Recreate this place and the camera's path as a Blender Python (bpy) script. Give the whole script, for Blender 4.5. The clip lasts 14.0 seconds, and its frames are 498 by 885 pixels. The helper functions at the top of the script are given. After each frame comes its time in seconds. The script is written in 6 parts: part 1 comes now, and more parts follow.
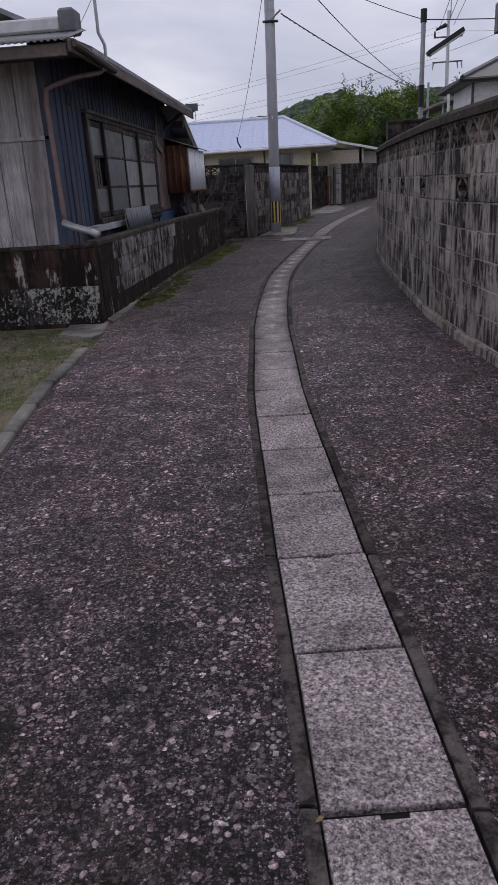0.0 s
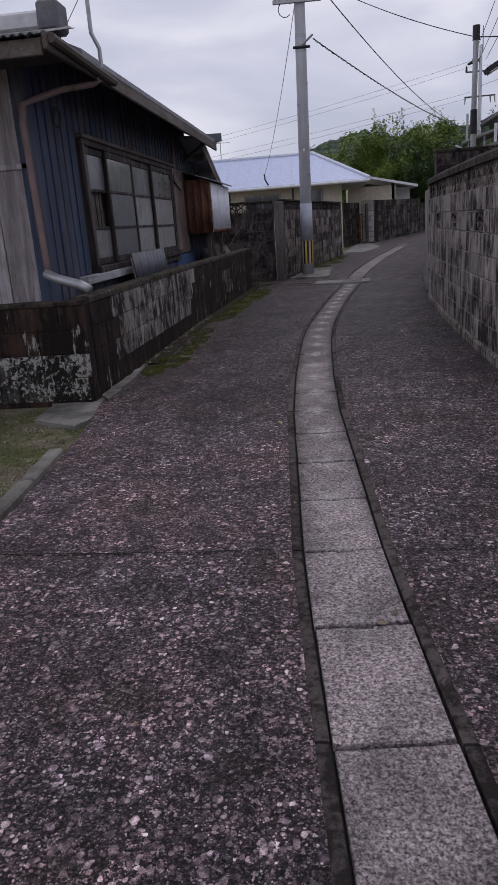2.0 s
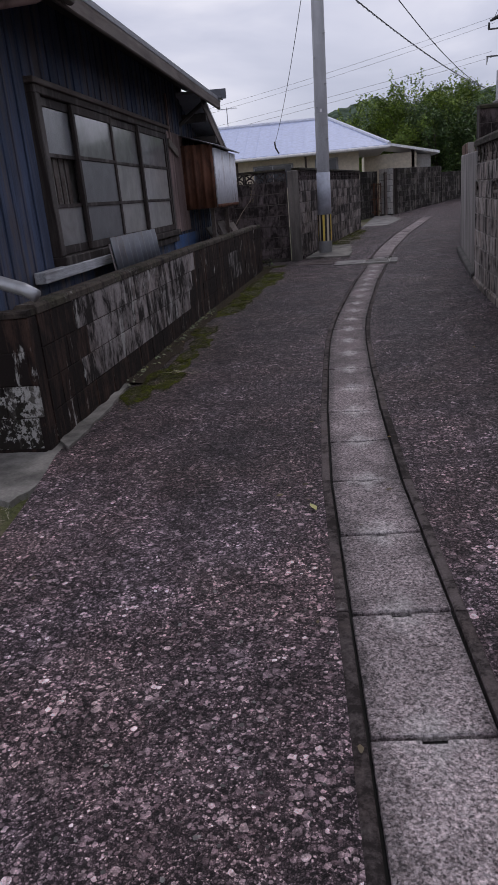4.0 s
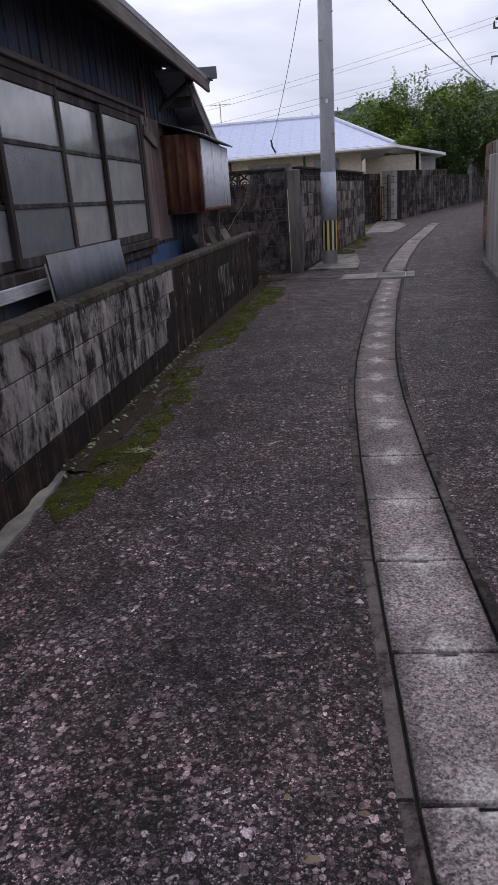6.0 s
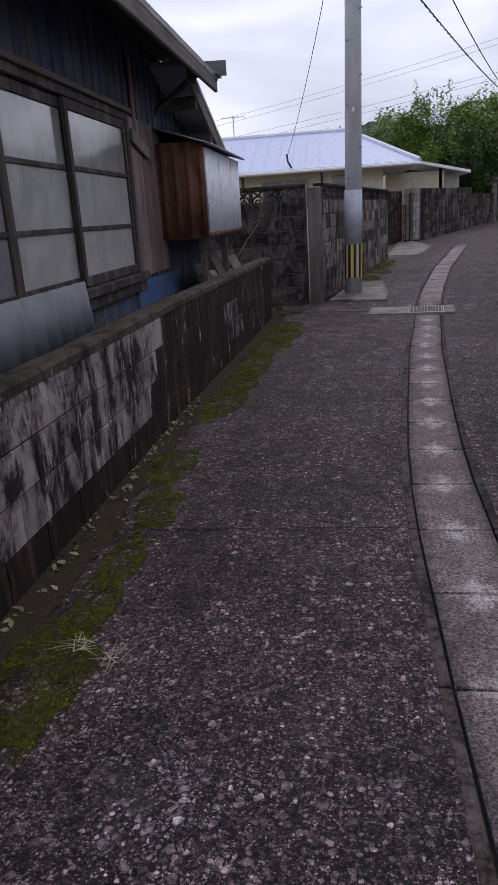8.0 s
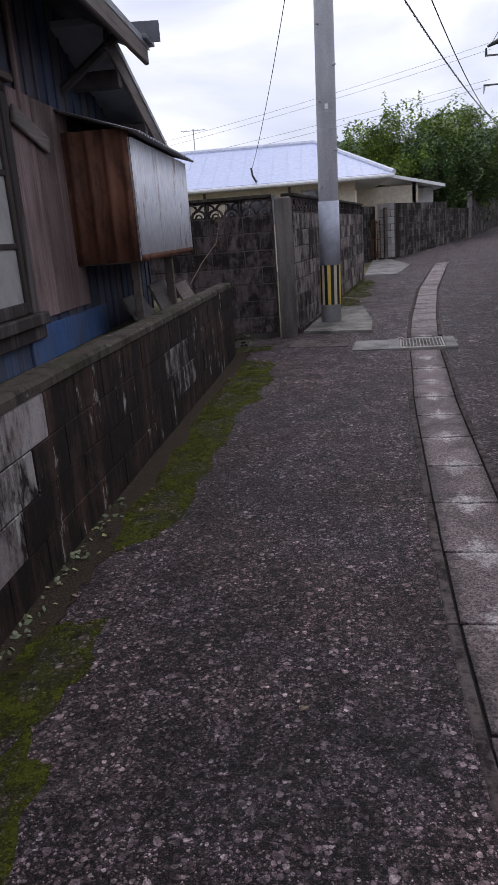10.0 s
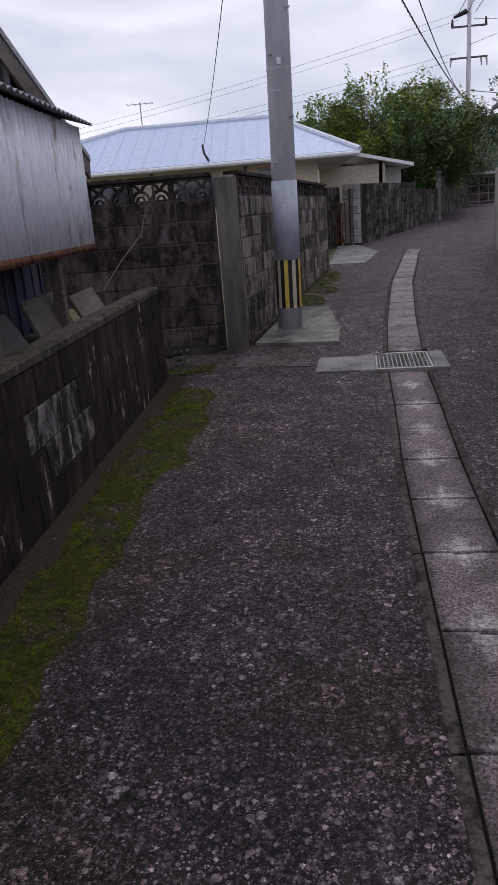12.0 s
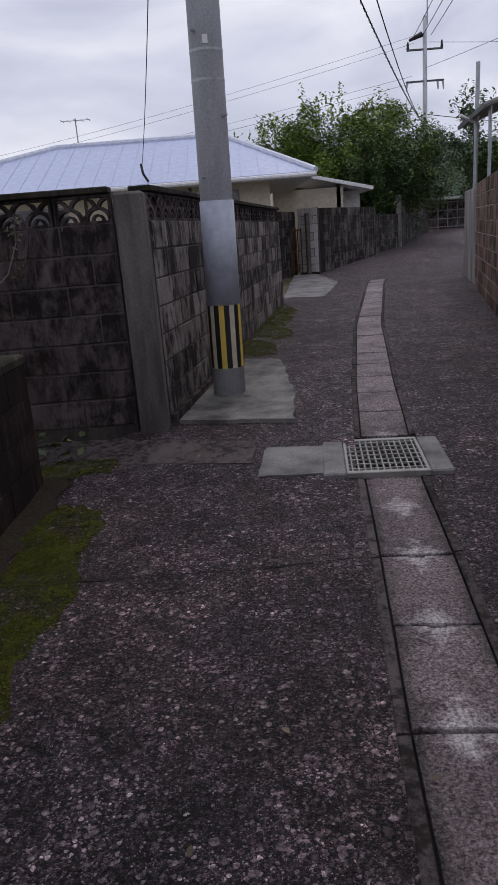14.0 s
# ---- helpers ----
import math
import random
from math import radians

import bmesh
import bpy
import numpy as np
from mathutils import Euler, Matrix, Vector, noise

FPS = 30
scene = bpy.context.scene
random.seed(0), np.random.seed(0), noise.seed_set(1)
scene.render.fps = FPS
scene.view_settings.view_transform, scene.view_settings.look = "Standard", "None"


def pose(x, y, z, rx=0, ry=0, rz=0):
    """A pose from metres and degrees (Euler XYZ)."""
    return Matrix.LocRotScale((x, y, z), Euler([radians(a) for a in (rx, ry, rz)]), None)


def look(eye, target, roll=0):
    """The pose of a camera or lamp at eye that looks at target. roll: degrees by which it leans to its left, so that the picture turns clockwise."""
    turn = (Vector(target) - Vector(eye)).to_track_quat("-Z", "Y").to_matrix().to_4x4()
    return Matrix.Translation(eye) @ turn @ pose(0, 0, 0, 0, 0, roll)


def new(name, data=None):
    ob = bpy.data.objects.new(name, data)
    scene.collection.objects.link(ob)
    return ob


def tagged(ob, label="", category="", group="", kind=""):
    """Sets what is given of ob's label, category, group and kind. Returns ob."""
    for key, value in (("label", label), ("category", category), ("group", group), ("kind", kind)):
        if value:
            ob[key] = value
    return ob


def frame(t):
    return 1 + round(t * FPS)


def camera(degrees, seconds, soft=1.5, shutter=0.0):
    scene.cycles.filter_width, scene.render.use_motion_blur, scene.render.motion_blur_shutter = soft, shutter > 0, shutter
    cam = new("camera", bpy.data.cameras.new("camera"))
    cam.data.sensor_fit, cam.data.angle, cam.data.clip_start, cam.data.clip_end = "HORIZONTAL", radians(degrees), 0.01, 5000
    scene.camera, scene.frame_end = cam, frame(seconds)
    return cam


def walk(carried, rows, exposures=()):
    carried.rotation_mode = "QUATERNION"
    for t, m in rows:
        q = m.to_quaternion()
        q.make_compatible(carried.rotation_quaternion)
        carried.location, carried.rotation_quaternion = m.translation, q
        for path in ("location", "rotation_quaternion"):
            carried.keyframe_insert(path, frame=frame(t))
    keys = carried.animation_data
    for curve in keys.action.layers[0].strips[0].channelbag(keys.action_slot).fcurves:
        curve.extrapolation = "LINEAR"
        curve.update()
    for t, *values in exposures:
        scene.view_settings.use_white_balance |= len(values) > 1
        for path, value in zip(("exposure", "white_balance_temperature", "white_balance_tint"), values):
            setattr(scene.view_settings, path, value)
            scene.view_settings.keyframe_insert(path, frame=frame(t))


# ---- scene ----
cam = camera(38.8, 14.0, 1.0)
PATH = [
    (0, (0.9, -0.244, 1.39), (0.72, 1.626, 0.705), -3.6),
    (0.5, (0.855, 0.21, 1.418), (0.693, 2.086, 0.745), -3.8),
    (1, (0.806, 0.656, 1.444), (0.647, 2.538, 0.787), -3.7),
    (1.5, (0.733, 1.224, 1.419), (0.558, 3.116, 0.794), -3.6),
    (2, (0.66, 1.798, 1.387), (0.41, 3.693, 0.8), -4.3),
    (2.2, (0.621, 1.929, 1.432), (0.323, 3.816, 0.84), -4.7),
    (4.3, (0.431, 3.937, 1.401), (0.155, 5.807, 0.748), -5.4),
    (4.5, (0.449, 4.105, 1.405), (0.18, 5.976, 0.753), -5.6),
    (5, (0.419, 4.624, 1.418), (0.189, 6.5, 0.762), -5.3),
    (5.5, (0.315, 5.138, 1.413), (0.095, 7.015, 0.758), -4.6),
    (6, (0.176, 5.664, 1.409), (-0.083, 7.538, 0.76), -4.4),
    (6.5, (0.061, 6.145, 1.431), (-0.218, 8.017, 0.784), -3.9),
    (7, (0.008, 6.616, 1.449), (-0.266, 8.491, 0.809), -3.4),
    (7.5, (-0.008, 6.964, 1.506), (-0.277, 8.841, 0.871), -3.1),
    (8, (-0.038, 7.445, 1.491), (-0.321, 9.328, 0.88), -3.7),
    (8.5, (-0.086, 7.978, 1.468), (-0.345, 9.873, 0.887), -4.1),
    (9, (-0.121, 8.541, 1.447), (-0.338, 10.45, 0.89), -4.2),
    (9.2, (-0.145, 8.724, 1.446), (-0.331, 10.637, 0.892), -3.9),
    (11.3, (-0.128, 10.686, 1.471), (-0.379, 12.576, 0.867), -5.5),
    (11.5, (-0.084, 10.872, 1.483), (-0.327, 12.762, 0.877), -5.7),
    (12, (-0.011, 11.409, 1.486), (-0.13, 13.307, 0.866), -4.7),
    (12.5, (0.1, 11.967, 1.481), (0.088, 13.867, 0.858), -4.3),
    (13, (0.14, 12.561, 1.469), (0.193, 14.463, 0.855), -3.5),
    (13.5, (0.196, 13.12, 1.498), (0.23, 15.032, 0.912), -4.1),
    (14, (0.225, 13.62, 1.505), (0.219, 15.538, 0.937), -4.5),
]
walk(cam, [(t, look(eye, target, roll)) for t, eye, target, roll in PATH], [(0, -0.2, 6500, 15), (2, -0.2, 6500, 15), (4.5, -0.05, 6500, 15), (6.5, 0.25, 6500, 14), (7.6, 0.15, 6500, 15), (9, 0.4, 6500, 14), (11.5, 0.2, 6500, 13), (12.5, 0.0, 6500, 13), (14, -0.12, 6500, 14)])

# ---- sky, sun, exposure ----
world = bpy.data.worlds.new("overcast_sky")
scene.world = world
world.use_nodes = True


def sky_nodes():
    """A bright, cloud-covered sky over the thin blue of a clear one."""
    nt = world.node_tree
    nt.nodes.clear()
    out = nt.nodes.new("ShaderNodeOutputWorld")
    bg = nt.nodes.new("ShaderNodeBackground")
    sky = nt.nodes.new("ShaderNodeTexSky")
    sky.sky_type, sky.sun_disc = "NISHITA", False
    sky.sun_elevation, sky.sun_rotation = SUN_ELEVATION, SUN_ROTATION
    co = nt.nodes.new("ShaderNodeTexCoord")
    mp = nt.nodes.new("ShaderNodeMapping")
    mp.inputs["Scale"].default_value = (1.0, 1.0, 2.6)
    n1 = nt.nodes.new("ShaderNodeTexNoise")
    n1.inputs["Scale"].default_value, n1.inputs["Detail"].default_value, n1.inputs["Roughness"].default_value = 2.6, 5, 0.5
    n1.inputs["Distortion"].default_value = 0.4
    ramp = nt.nodes.new("ShaderNodeValToRGB")
    e = ramp.color_ramp.elements
    e[0].position, e[0].color = 0.34, (0.50, 0.54, 0.67, 1)
    e[1].position, e[1].color = 0.66, (0.98, 0.99, 1.06, 1)
    mid = ramp.color_ramp.elements.new(0.5)
    mid.color = (0.70, 0.73, 0.85, 1)
    gain = nt.nodes.new("ShaderNodeMix")
    gain.data_type, gain.blend_type = "RGBA", "MIX"
    gain.inputs["Factor"].default_value = 0.90
    thin = nt.nodes.new("ShaderNodeVectorMath")
    thin.operation = "SCALE"
    thin.inputs["Scale"].default_value = 0.10
    nt.links.new(co.outputs["Generated"], mp.inputs["Vector"])
    nt.links.new(mp.outputs["Vector"], n1.inputs["Vector"])
    nt.links.new(n1.outputs["Fac"], ramp.inputs["Fac"])
    nt.links.new(sky.outputs["Color"], thin.inputs[0])
    nt.links.new(thin.outputs["Vector"], gain.inputs["A"])
    nt.links.new(ramp.outputs["Color"], gain.inputs["B"])
    nt.links.new(gain.outputs["Result"], bg.inputs["Color"])
    bg.inputs["Strength"].default_value = 1.0
    nt.links.new(bg.outputs["Background"], out.inputs["Surface"])


SUN_ELEVATION, SUN_ROTATION = radians(55), radians(20)
sky_nodes()
sun = new("sun", bpy.data.lights.new("sun", "SUN"))
sun.data.energy, sun.data.angle, sun.data.color = 0.6, radians(25), (1.0, 0.97, 0.93)
# the sun stands ahead and a little to the right of the walk
sun.matrix_world = look((8, 30, 40), (0, 6, 0))

# ---- materials ----


class Mat:
    """A small builder for node materials."""

    def __init__(self, name, rough=0.8, metal=0.0, spec=0.4):
        self.m = bpy.data.materials.new(name)
        self.m.use_nodes = True
        self.nt = self.m.node_tree
        self.b = self.nt.nodes["Principled BSDF"]
        self.b.inputs["Roughness"].default_value = rough
        self.b.inputs["Metallic"].default_value = metal
        self.b.inputs["Specular IOR Level"].default_value = spec
        self.height = None

    def n(self, kind, **ins):
        node = self.nt.nodes.new(kind)
        for key, value in ins.items():
            node.inputs[key].default_value = value
        return node

    def link(self, a, b):
        self.nt.links.new(a, b)

    def pos(self, sx=1, sy=1, sz=1, local=False):
        """World position (or the object's own), stretched."""
        if local:
            src = self.n("ShaderNodeTexCoord").outputs["Object"]
        else:
            src = self.n("ShaderNodeNewGeometry").outputs["Position"]
        mp = self.n("ShaderNodeMapping")
        mp.inputs["Scale"].default_value = (sx, sy, sz)
        self.link(src, mp.inputs["Vector"])
        return mp.outputs["Vector"]

    def noise(self, scale, detail=4, rough=0.55, vec=None, distort=0.0):
        node = self.n("ShaderNodeTexNoise", Scale=scale, Detail=detail, Roughness=rough, Distortion=distort)
        self.link(vec if vec is not None else self.pos(), node.inputs["Vector"])
        return node.outputs["Fac"]

    def cells(self, scale, vec=None, feature="F1", out="Color"):
        node = self.n("ShaderNodeTexVoronoi", Scale=scale)
        node.feature = feature
        self.link(vec if vec is not None else self.pos(), node.inputs["Vector"])
        return node.outputs[out]

    def ramp(self, fac, *stops):
        node = self.n("ShaderNodeValToRGB")
        els = node.color_ramp.elements
        while len(els) < len(stops):
            els.new(0.5)
        for el, (p, c) in zip(els, stops):
            el.position = p
            el.color = (c, c, c, 1) if isinstance(c, (int, float)) else (*c, 1)
        self.link(fac, node.inputs["Fac"])
        return node.outputs["Color"]

    def mix(self, fac, a, b, mode="MIX"):
        node = self.n("ShaderNodeMix")
        node.data_type, node.blend_type = "RGBA", mode
        for socket, v in (("Factor", fac), ("A", a), ("B", b)):
            target = node.inputs[socket]
            if isinstance(v, (int, float)):
                target.default_value = v if socket == "Factor" else (v, v, v, 1)
            elif isinstance(v, tuple):
                target.default_value = (*v, 1)
            else:
                self.link(v, target)
        return node.outputs["Result"]

    def math(self, op, a, b=0.0):
        node = self.n("ShaderNodeMath")
        node.operation = op
        for i, v in enumerate((a, b)):
            if isinstance(v, (int, float)):
                node.inputs[i].default_value = v
            else:
                self.link(v, node.inputs[i])
        return node.outputs[0]

    def rand(self):
        return self.n("ShaderNodeObjectInfo").outputs["Random"]

    def island(self):
        return self.n("ShaderNodeNewGeometry").outputs["Random Per Island"]

    def sep(self, axis, vec=None):
        node = self.n("ShaderNodeSeparateXYZ")
        self.link(vec if vec is not None else self.pos(), node.inputs[0])
        return node.outputs[axis]

    def color(self, c):
        if isinstance(c, tuple):
            self.b.inputs["Base Color"].default_value = (*c, 1)
        else:
            self.link(c, self.b.inputs["Base Color"])
        return self

    def rough(self, r):
        self.link(r, self.b.inputs["Roughness"])
        return self

    def bump(self, fac, strength=0.5, dist=0.01):
        node = self.n("ShaderNodeBump", Strength=strength, Distance=dist)
        self.link(fac, node.inputs["Height"])
        if self.height is not None:
            self.link(self.height, node.inputs["Normal"])
        self.height = node.outputs["Normal"]
        self.link(self.height, self.b.inputs["Normal"])
        return self


def m_asphalt():
    """Old worn asphalt: crushed stones of two sizes lying in a dark binder, with stains and dusty patches."""
    a = Mat("worn_asphalt", 0.6, spec=0.28)
    p = a.pos()

    def bent(scale, amount):
        jig = a.n("ShaderNodeTexNoise", Scale=scale, Detail=3)
        a.link(p, jig.inputs["Vector"])
        sub = a.n("ShaderNodeVectorMath")
        sub.operation = "SUBTRACT"
        a.link(jig.outputs["Color"], sub.inputs[0])
        sub.inputs[1].default_value = (0.5, 0.5, 0.5)
        mul = a.n("ShaderNodeVectorMath")
        mul.operation = "SCALE"
        mul.inputs["Scale"].default_value = amount
        a.link(sub.outputs["Vector"], mul.inputs[0])
        add = a.n("ShaderNodeVectorMath")
        a.link(p, add.inputs[0])
        a.link(mul.outputs["Vector"], add.inputs[1])
        return add.outputs["Vector"]

    def stones(scale, vec, share):
        """Colour value and cover of the stones in one size."""
        tone = a.cells(scale, vec)
        dist = a.cells(scale, vec, "F1", "Distance")
        r = a.sep(0, tone)
        reach = a.math("MULTIPLY", a.math("SUBTRACT", r, 1.0 - share), 0.75 / share)
        cover = a.ramp(a.math("SUBTRACT", reach, dist), (0.0, 0.0), (0.10, 1.0))
        return a.sep(1, tone), a.sep(2, tone), cover

    def packed(scale, vec):
        """Crushed stones lying edge to edge: tone, hue, dome and the dark gap between them."""
        node = a.cells(scale, vec)
        edge = a.cells(scale, vec, "DISTANCE_TO_EDGE", "Distance")
        return a.sep(0, node), a.sep(1, node), edge

    fine_t, fine_h, fine_e = packed(150, bent(120, 0.006))
    v = bent(70, 0.010)
    v1, h1, c1 = stones(66, v, 0.62)
    v2, h2, c2 = stones(40, bent(45, 0.014), 0.26)
    fine = a.ramp(fine_t, (0.0, (0.005, 0.0043, 0.0047)), (0.45, (0.026, 0.022, 0.024)), (0.8, (0.066, 0.057, 0.060)), (1.0, (0.18, 0.165, 0.163)))
    fine = a.mix(1.0, fine, a.ramp(fine_e, (0.03, 0.22), (0.22, 1.0)), "MULTIPLY")
    mid = a.ramp(v1, (0.0, (0.034, 0.028, 0.031)), (0.50, (0.096, 0.082, 0.087)), (0.84, (0.165, 0.150, 0.153)), (1.0, (0.31, 0.295, 0.293)))
    mid = a.mix(a.ramp(h1, (0.65, 0.0), (0.98, 0.18)), mid, (0.088, 0.058, 0.055))
    big = a.ramp(v2, (0.0, (0.050, 0.043, 0.046)), (0.6, (0.115, 0.101, 0.105)), (1.0, (0.24, 0.226, 0.224)))
    grain = a.ramp(a.noise(260, 3), (0.3, 0.65), (0.7, 1.3))
    worn = a.ramp(a.noise(2.3, 6, 0.68), (0.40, 0.35), (0.55, 1.0))
    shade = a.noise(60, 3)
    body = a.mix(a.math("MULTIPLY", c1, worn), fine, mid)
    body = a.mix(a.math("MULTIPLY", c2, worn), body, big)
    body = a.mix(1.0, body, grain, "MULTIPLY")
    body = a.mix(1.0, body, a.ramp(shade, (0.36, 0.52), (0.62, 1.28)), "MULTIPLY")
    clump = a.noise(24, 5, 0.72)
    body = a.mix(1.0, body, a.ramp(clump, (0.36, 0.42), (0.5, 0.98), (0.66, 1.6)), "MULTIPLY")
    stain = a.ramp(a.noise(0.75, 5, 0.62, distort=0.4), (0.34, 0.75), (0.50, 1.0), (0.66, 1.30))
    body = a.mix(1.0, body, stain, "MULTIPLY")
    blot = a.ramp(a.noise(4.5, 6, 0.7, None, 0.8), (0.36, 0.45), (0.50, 0.95), (0.62, 1.35))
    body = a.mix(1.0, body, blot, "MULTIPLY")
    # light along the lane put into the colour: brightness scaled by y
    lane_light = a.math("DIVIDE", a.math("ADD", a.sep(1), a.math("MULTIPLY", a.noise(0.5, 4), 5.0)), 20.0)
    body = a.mix(1.0, body, a.ramp(lane_light, (0.16, 2.5), (0.30, 4.0), (0.42, 4.6), (0.54, 2.5), (0.78, 1.9), (0.95, 2.2)), "MULTIPLY")
    body = a.mix(1.0, body, a.ramp(a.noise(1.3, 4), (0.38, (1.08, 0.94, 1.03)), (0.62, (1.17, 0.94, 0.96))), "MULTIPLY")
    dust = a.ramp(a.noise(3.4, 7, 0.7, None, 0.6), (0.55, 0.0), (0.72, 0.30))
    body = a.mix(dust, body, (0.135, 0.118, 0.114))
    a.color(body)
    a.rough(a.ramp(fine_h, (0.1, 0.75), (0.9, 0.45)))
    tall = a.math("ADD", a.math("MULTIPLY", a.math("MULTIPLY", c1, worn), 0.7), a.math("MULTIPLY", a.math("MULTIPLY", c2, worn), 0.6))
    a.bump(a.math("ADD", tall, a.math("MULTIPLY", a.math("MINIMUM", fine_e, 0.3), 1.2)), 1.0, 0.010)
    a.bump(a.noise(140, 4, 0.7), 0.5, 0.004)
    a.bump(clump, 0.8, 0.014)
    a.bump(a.noise(7, 4), 0.3, 0.012)
    return a.m


def m_lid():
    """Gutter lids: concrete worn to a pepper-and-salt grain, damp and dark towards the rims, scoured pale at the middle of both ends."""
    a = Mat("speckled_concrete", 0.65, spec=0.3)
    grain = a.sep(0, a.cells(170))
    big = a.noise(70, 5, 0.78)
    base = a.ramp(big, (0.39, (0.016, 0.014, 0.015)), (0.47, (0.130, 0.112, 0.114)), (0.55, (0.42, 0.372, 0.372)), (0.66, (0.80, 0.73, 0.725)))
    base = a.mix(0.4, base, a.ramp(grain, (0.0, (0.02, 0.018, 0.019)), (0.55, (0.30, 0.285, 0.29)), (1.0, (0.85, 0.83, 0.83))))
    base = a.mix(1.0, base, a.ramp(a.rand(), (0.0, (0.94, 0.85, 0.87)), (1.0, (1.30, 1.18, 1.20))), "MULTIPLY")
    old = a.math("DIVIDE", a.math("ADD", a.sep(1), a.math("MULTIPLY", a.noise(1.1, 4), 4.0)), 25.0)
    damp = a.ramp(old, (0.336, 0.0), (0.53, 0.85), (0.80, 0.85), (0.86, 0.35))
    age = a.ramp(old, (0.208, 0.0), (0.336, 1.0), (0.79, 1.0), (0.83, 0.0))
    own = a.n("ShaderNodeTexCoord").outputs["Object"]
    x, y = a.math("ABSOLUTE", a.sep(0, own)), a.math("ABSOLUTE", a.sep(1, own))
    ragged = a.noise(16, 6, 0.72)
    # scoured marks at the middle of the two ends
    reach = a.math("ADD", a.math("MULTIPLY", a.math("SUBTRACT", 0.30, y), 1.1), a.math("MULTIPLY", x, 1.5))
    scour = a.ramp(a.math("ADD", reach, a.math("MULTIPLY", a.math("SUBTRACT", ragged, 0.5), 0.55)), (0.03, 1.0), (0.20, 0.0))
    scour = a.math("MULTIPLY", scour, age)
    rim = a.ramp(a.math("ADD", x, a.math("MULTIPLY", a.math("SUBTRACT", ragged, 0.5), 0.16)), (0.11, 1.0), (0.165, 0.42))
    base = a.mix(age, base, a.mix(1.0, base, rim, "MULTIPLY"))
    base = a.mix(1.0, base, a.ramp(a.noise(3.2, 6, 0.68, None, 0.5), (0.36, 0.50), (0.56, 1.0)), "MULTIPLY")
    dark = a.mix(1.0, base, (0.42, 0.38, 0.38), "MULTIPLY")
    base = a.mix(a.math("MULTIPLY", damp, a.math("SUBTRACT", 1.0, scour)), base, dark)
    pale = a.ramp(big, (0.38, (0.20, 0.18, 0.18)), (0.60, (0.78, 0.74, 0.73)))
    base = a.mix(a.math("MULTIPLY", scour, 0.65), base, pale)
    a.color(base)
    a.bump(big, 0.9, 0.005)
    a.bump(grain, 0.6, 0.003)
    return a.m


def m_concrete(name, tone=(0.30, 0.29, 0.275), dirt=0.5, scale=1.0, streak=False, tint=None):
    a = Mat(name, 0.85)
    g = a.noise(60 * scale, 5, 0.6)
    base = a.ramp(g, (0.3, tuple(c * 0.8 for c in tone)), (0.7, tuple(c * 1.15 for c in tone)))
    v = a.pos(1, 1, 0.16) if streak else a.pos()
    d = a.ramp(a.noise(3.2 * scale, 6, 0.62, v), (0.34, 1 - dirt), (0.62, 1.0))
    base = a.mix(1.0, base, d, "MULTIPLY")
    base = a.mix(1.0, base, a.ramp(a.noise(0.9, 3), (0.3, 0.75), (0.7, 1.1)), "MULTIPLY")
    a.color(base)
    a.bump(g, 0.35, 0.004)
    a.bump(a.noise(14, 3), 0.2, 0.006)
    return a.m


def m_block(name, tone, mould=0.9, level=0.5, green=0.0, pale=0.0, soft=0.05, spot=0.57, width=8.0, jump=0.05, drip=0.16, run=0.09):
    """Weathered concrete block with black rain streaks that run down across the joints.
    level: how much of the face the mould covers (0.5 about half)."""
    a = Mat(name, 0.92, spec=0.22)
    grain = a.noise(130, 4, 0.65)
    base = a.ramp(grain, (0.3, tuple(c * 0.7 for c in tone)), (0.7, tuple(c * 1.25 for c in tone)))
    base = a.mix(1.0, base, a.ramp(a.rand(), (0.0, 0.80), (0.6, 1.0), (1.0, 1.2)), "MULTIPLY")
    rust = a.ramp(a.noise(2.3, 4, 0.6), (0.50, 0.0), (0.68, 0.45))
    base = a.mix(rust, base, (tone[0] * 0.78, tone[1] * 0.64, tone[2] * 0.56))
    streaks = a.noise(width, 7, 0.72, a.pos(1, 1, run), 0.12 if run < 0.15 else 0.6)
    patches = a.noise(1.9, 7, 0.7, None, 0.8)
    fine = a.noise(24, 4, 0.7, a.pos(1, 1, 0.35))
    both = a.math("ADD", a.math("ADD", a.math("MULTIPLY", streaks, 0.5), a.math("MULTIPLY", patches, 0.36)), a.math("MULTIPLY", fine, 0.14))
    shift = a.math("ADD", both, a.math("MULTIPLY", a.math("SUBTRACT", a.rand(), 0.5), jump))
    mask = a.ramp(shift, (level - soft, mould), (level + soft * 0.4, mould * 0.25), (level + soft * 1.6, 0.0))
    base = a.mix(mask, base, (0.0115, 0.0085, 0.008))
    if pale:
        drips = a.noise(9.0 if drip < 0.5 else 28.0, 6, 0.7, a.pos(1, 1, drip), 0.3)
        spots = a.ramp(a.math("ADD", a.math("MULTIPLY", drips, 0.6), a.math("MULTIPLY", a.noise(2.4, 6, 0.7), 0.4)), (spot, 0.0), (spot + 0.035, pale))
        base = a.mix(spots, base, a.ramp(grain, (0.3, (0.30, 0.29, 0.28)), (0.7, (0.50, 0.49, 0.47))))
    if green:
        base = a.mix(a.ramp(a.noise(2.9, 5, 0.6), (0.48, 0.0), (0.64, green)), base, (0.045, 0.055, 0.018))
    a.color(base)
    a.bump(grain, 0.55, 0.004)
    a.bump(a.noise(22, 4), 0.4, 0.007)
    return a.m


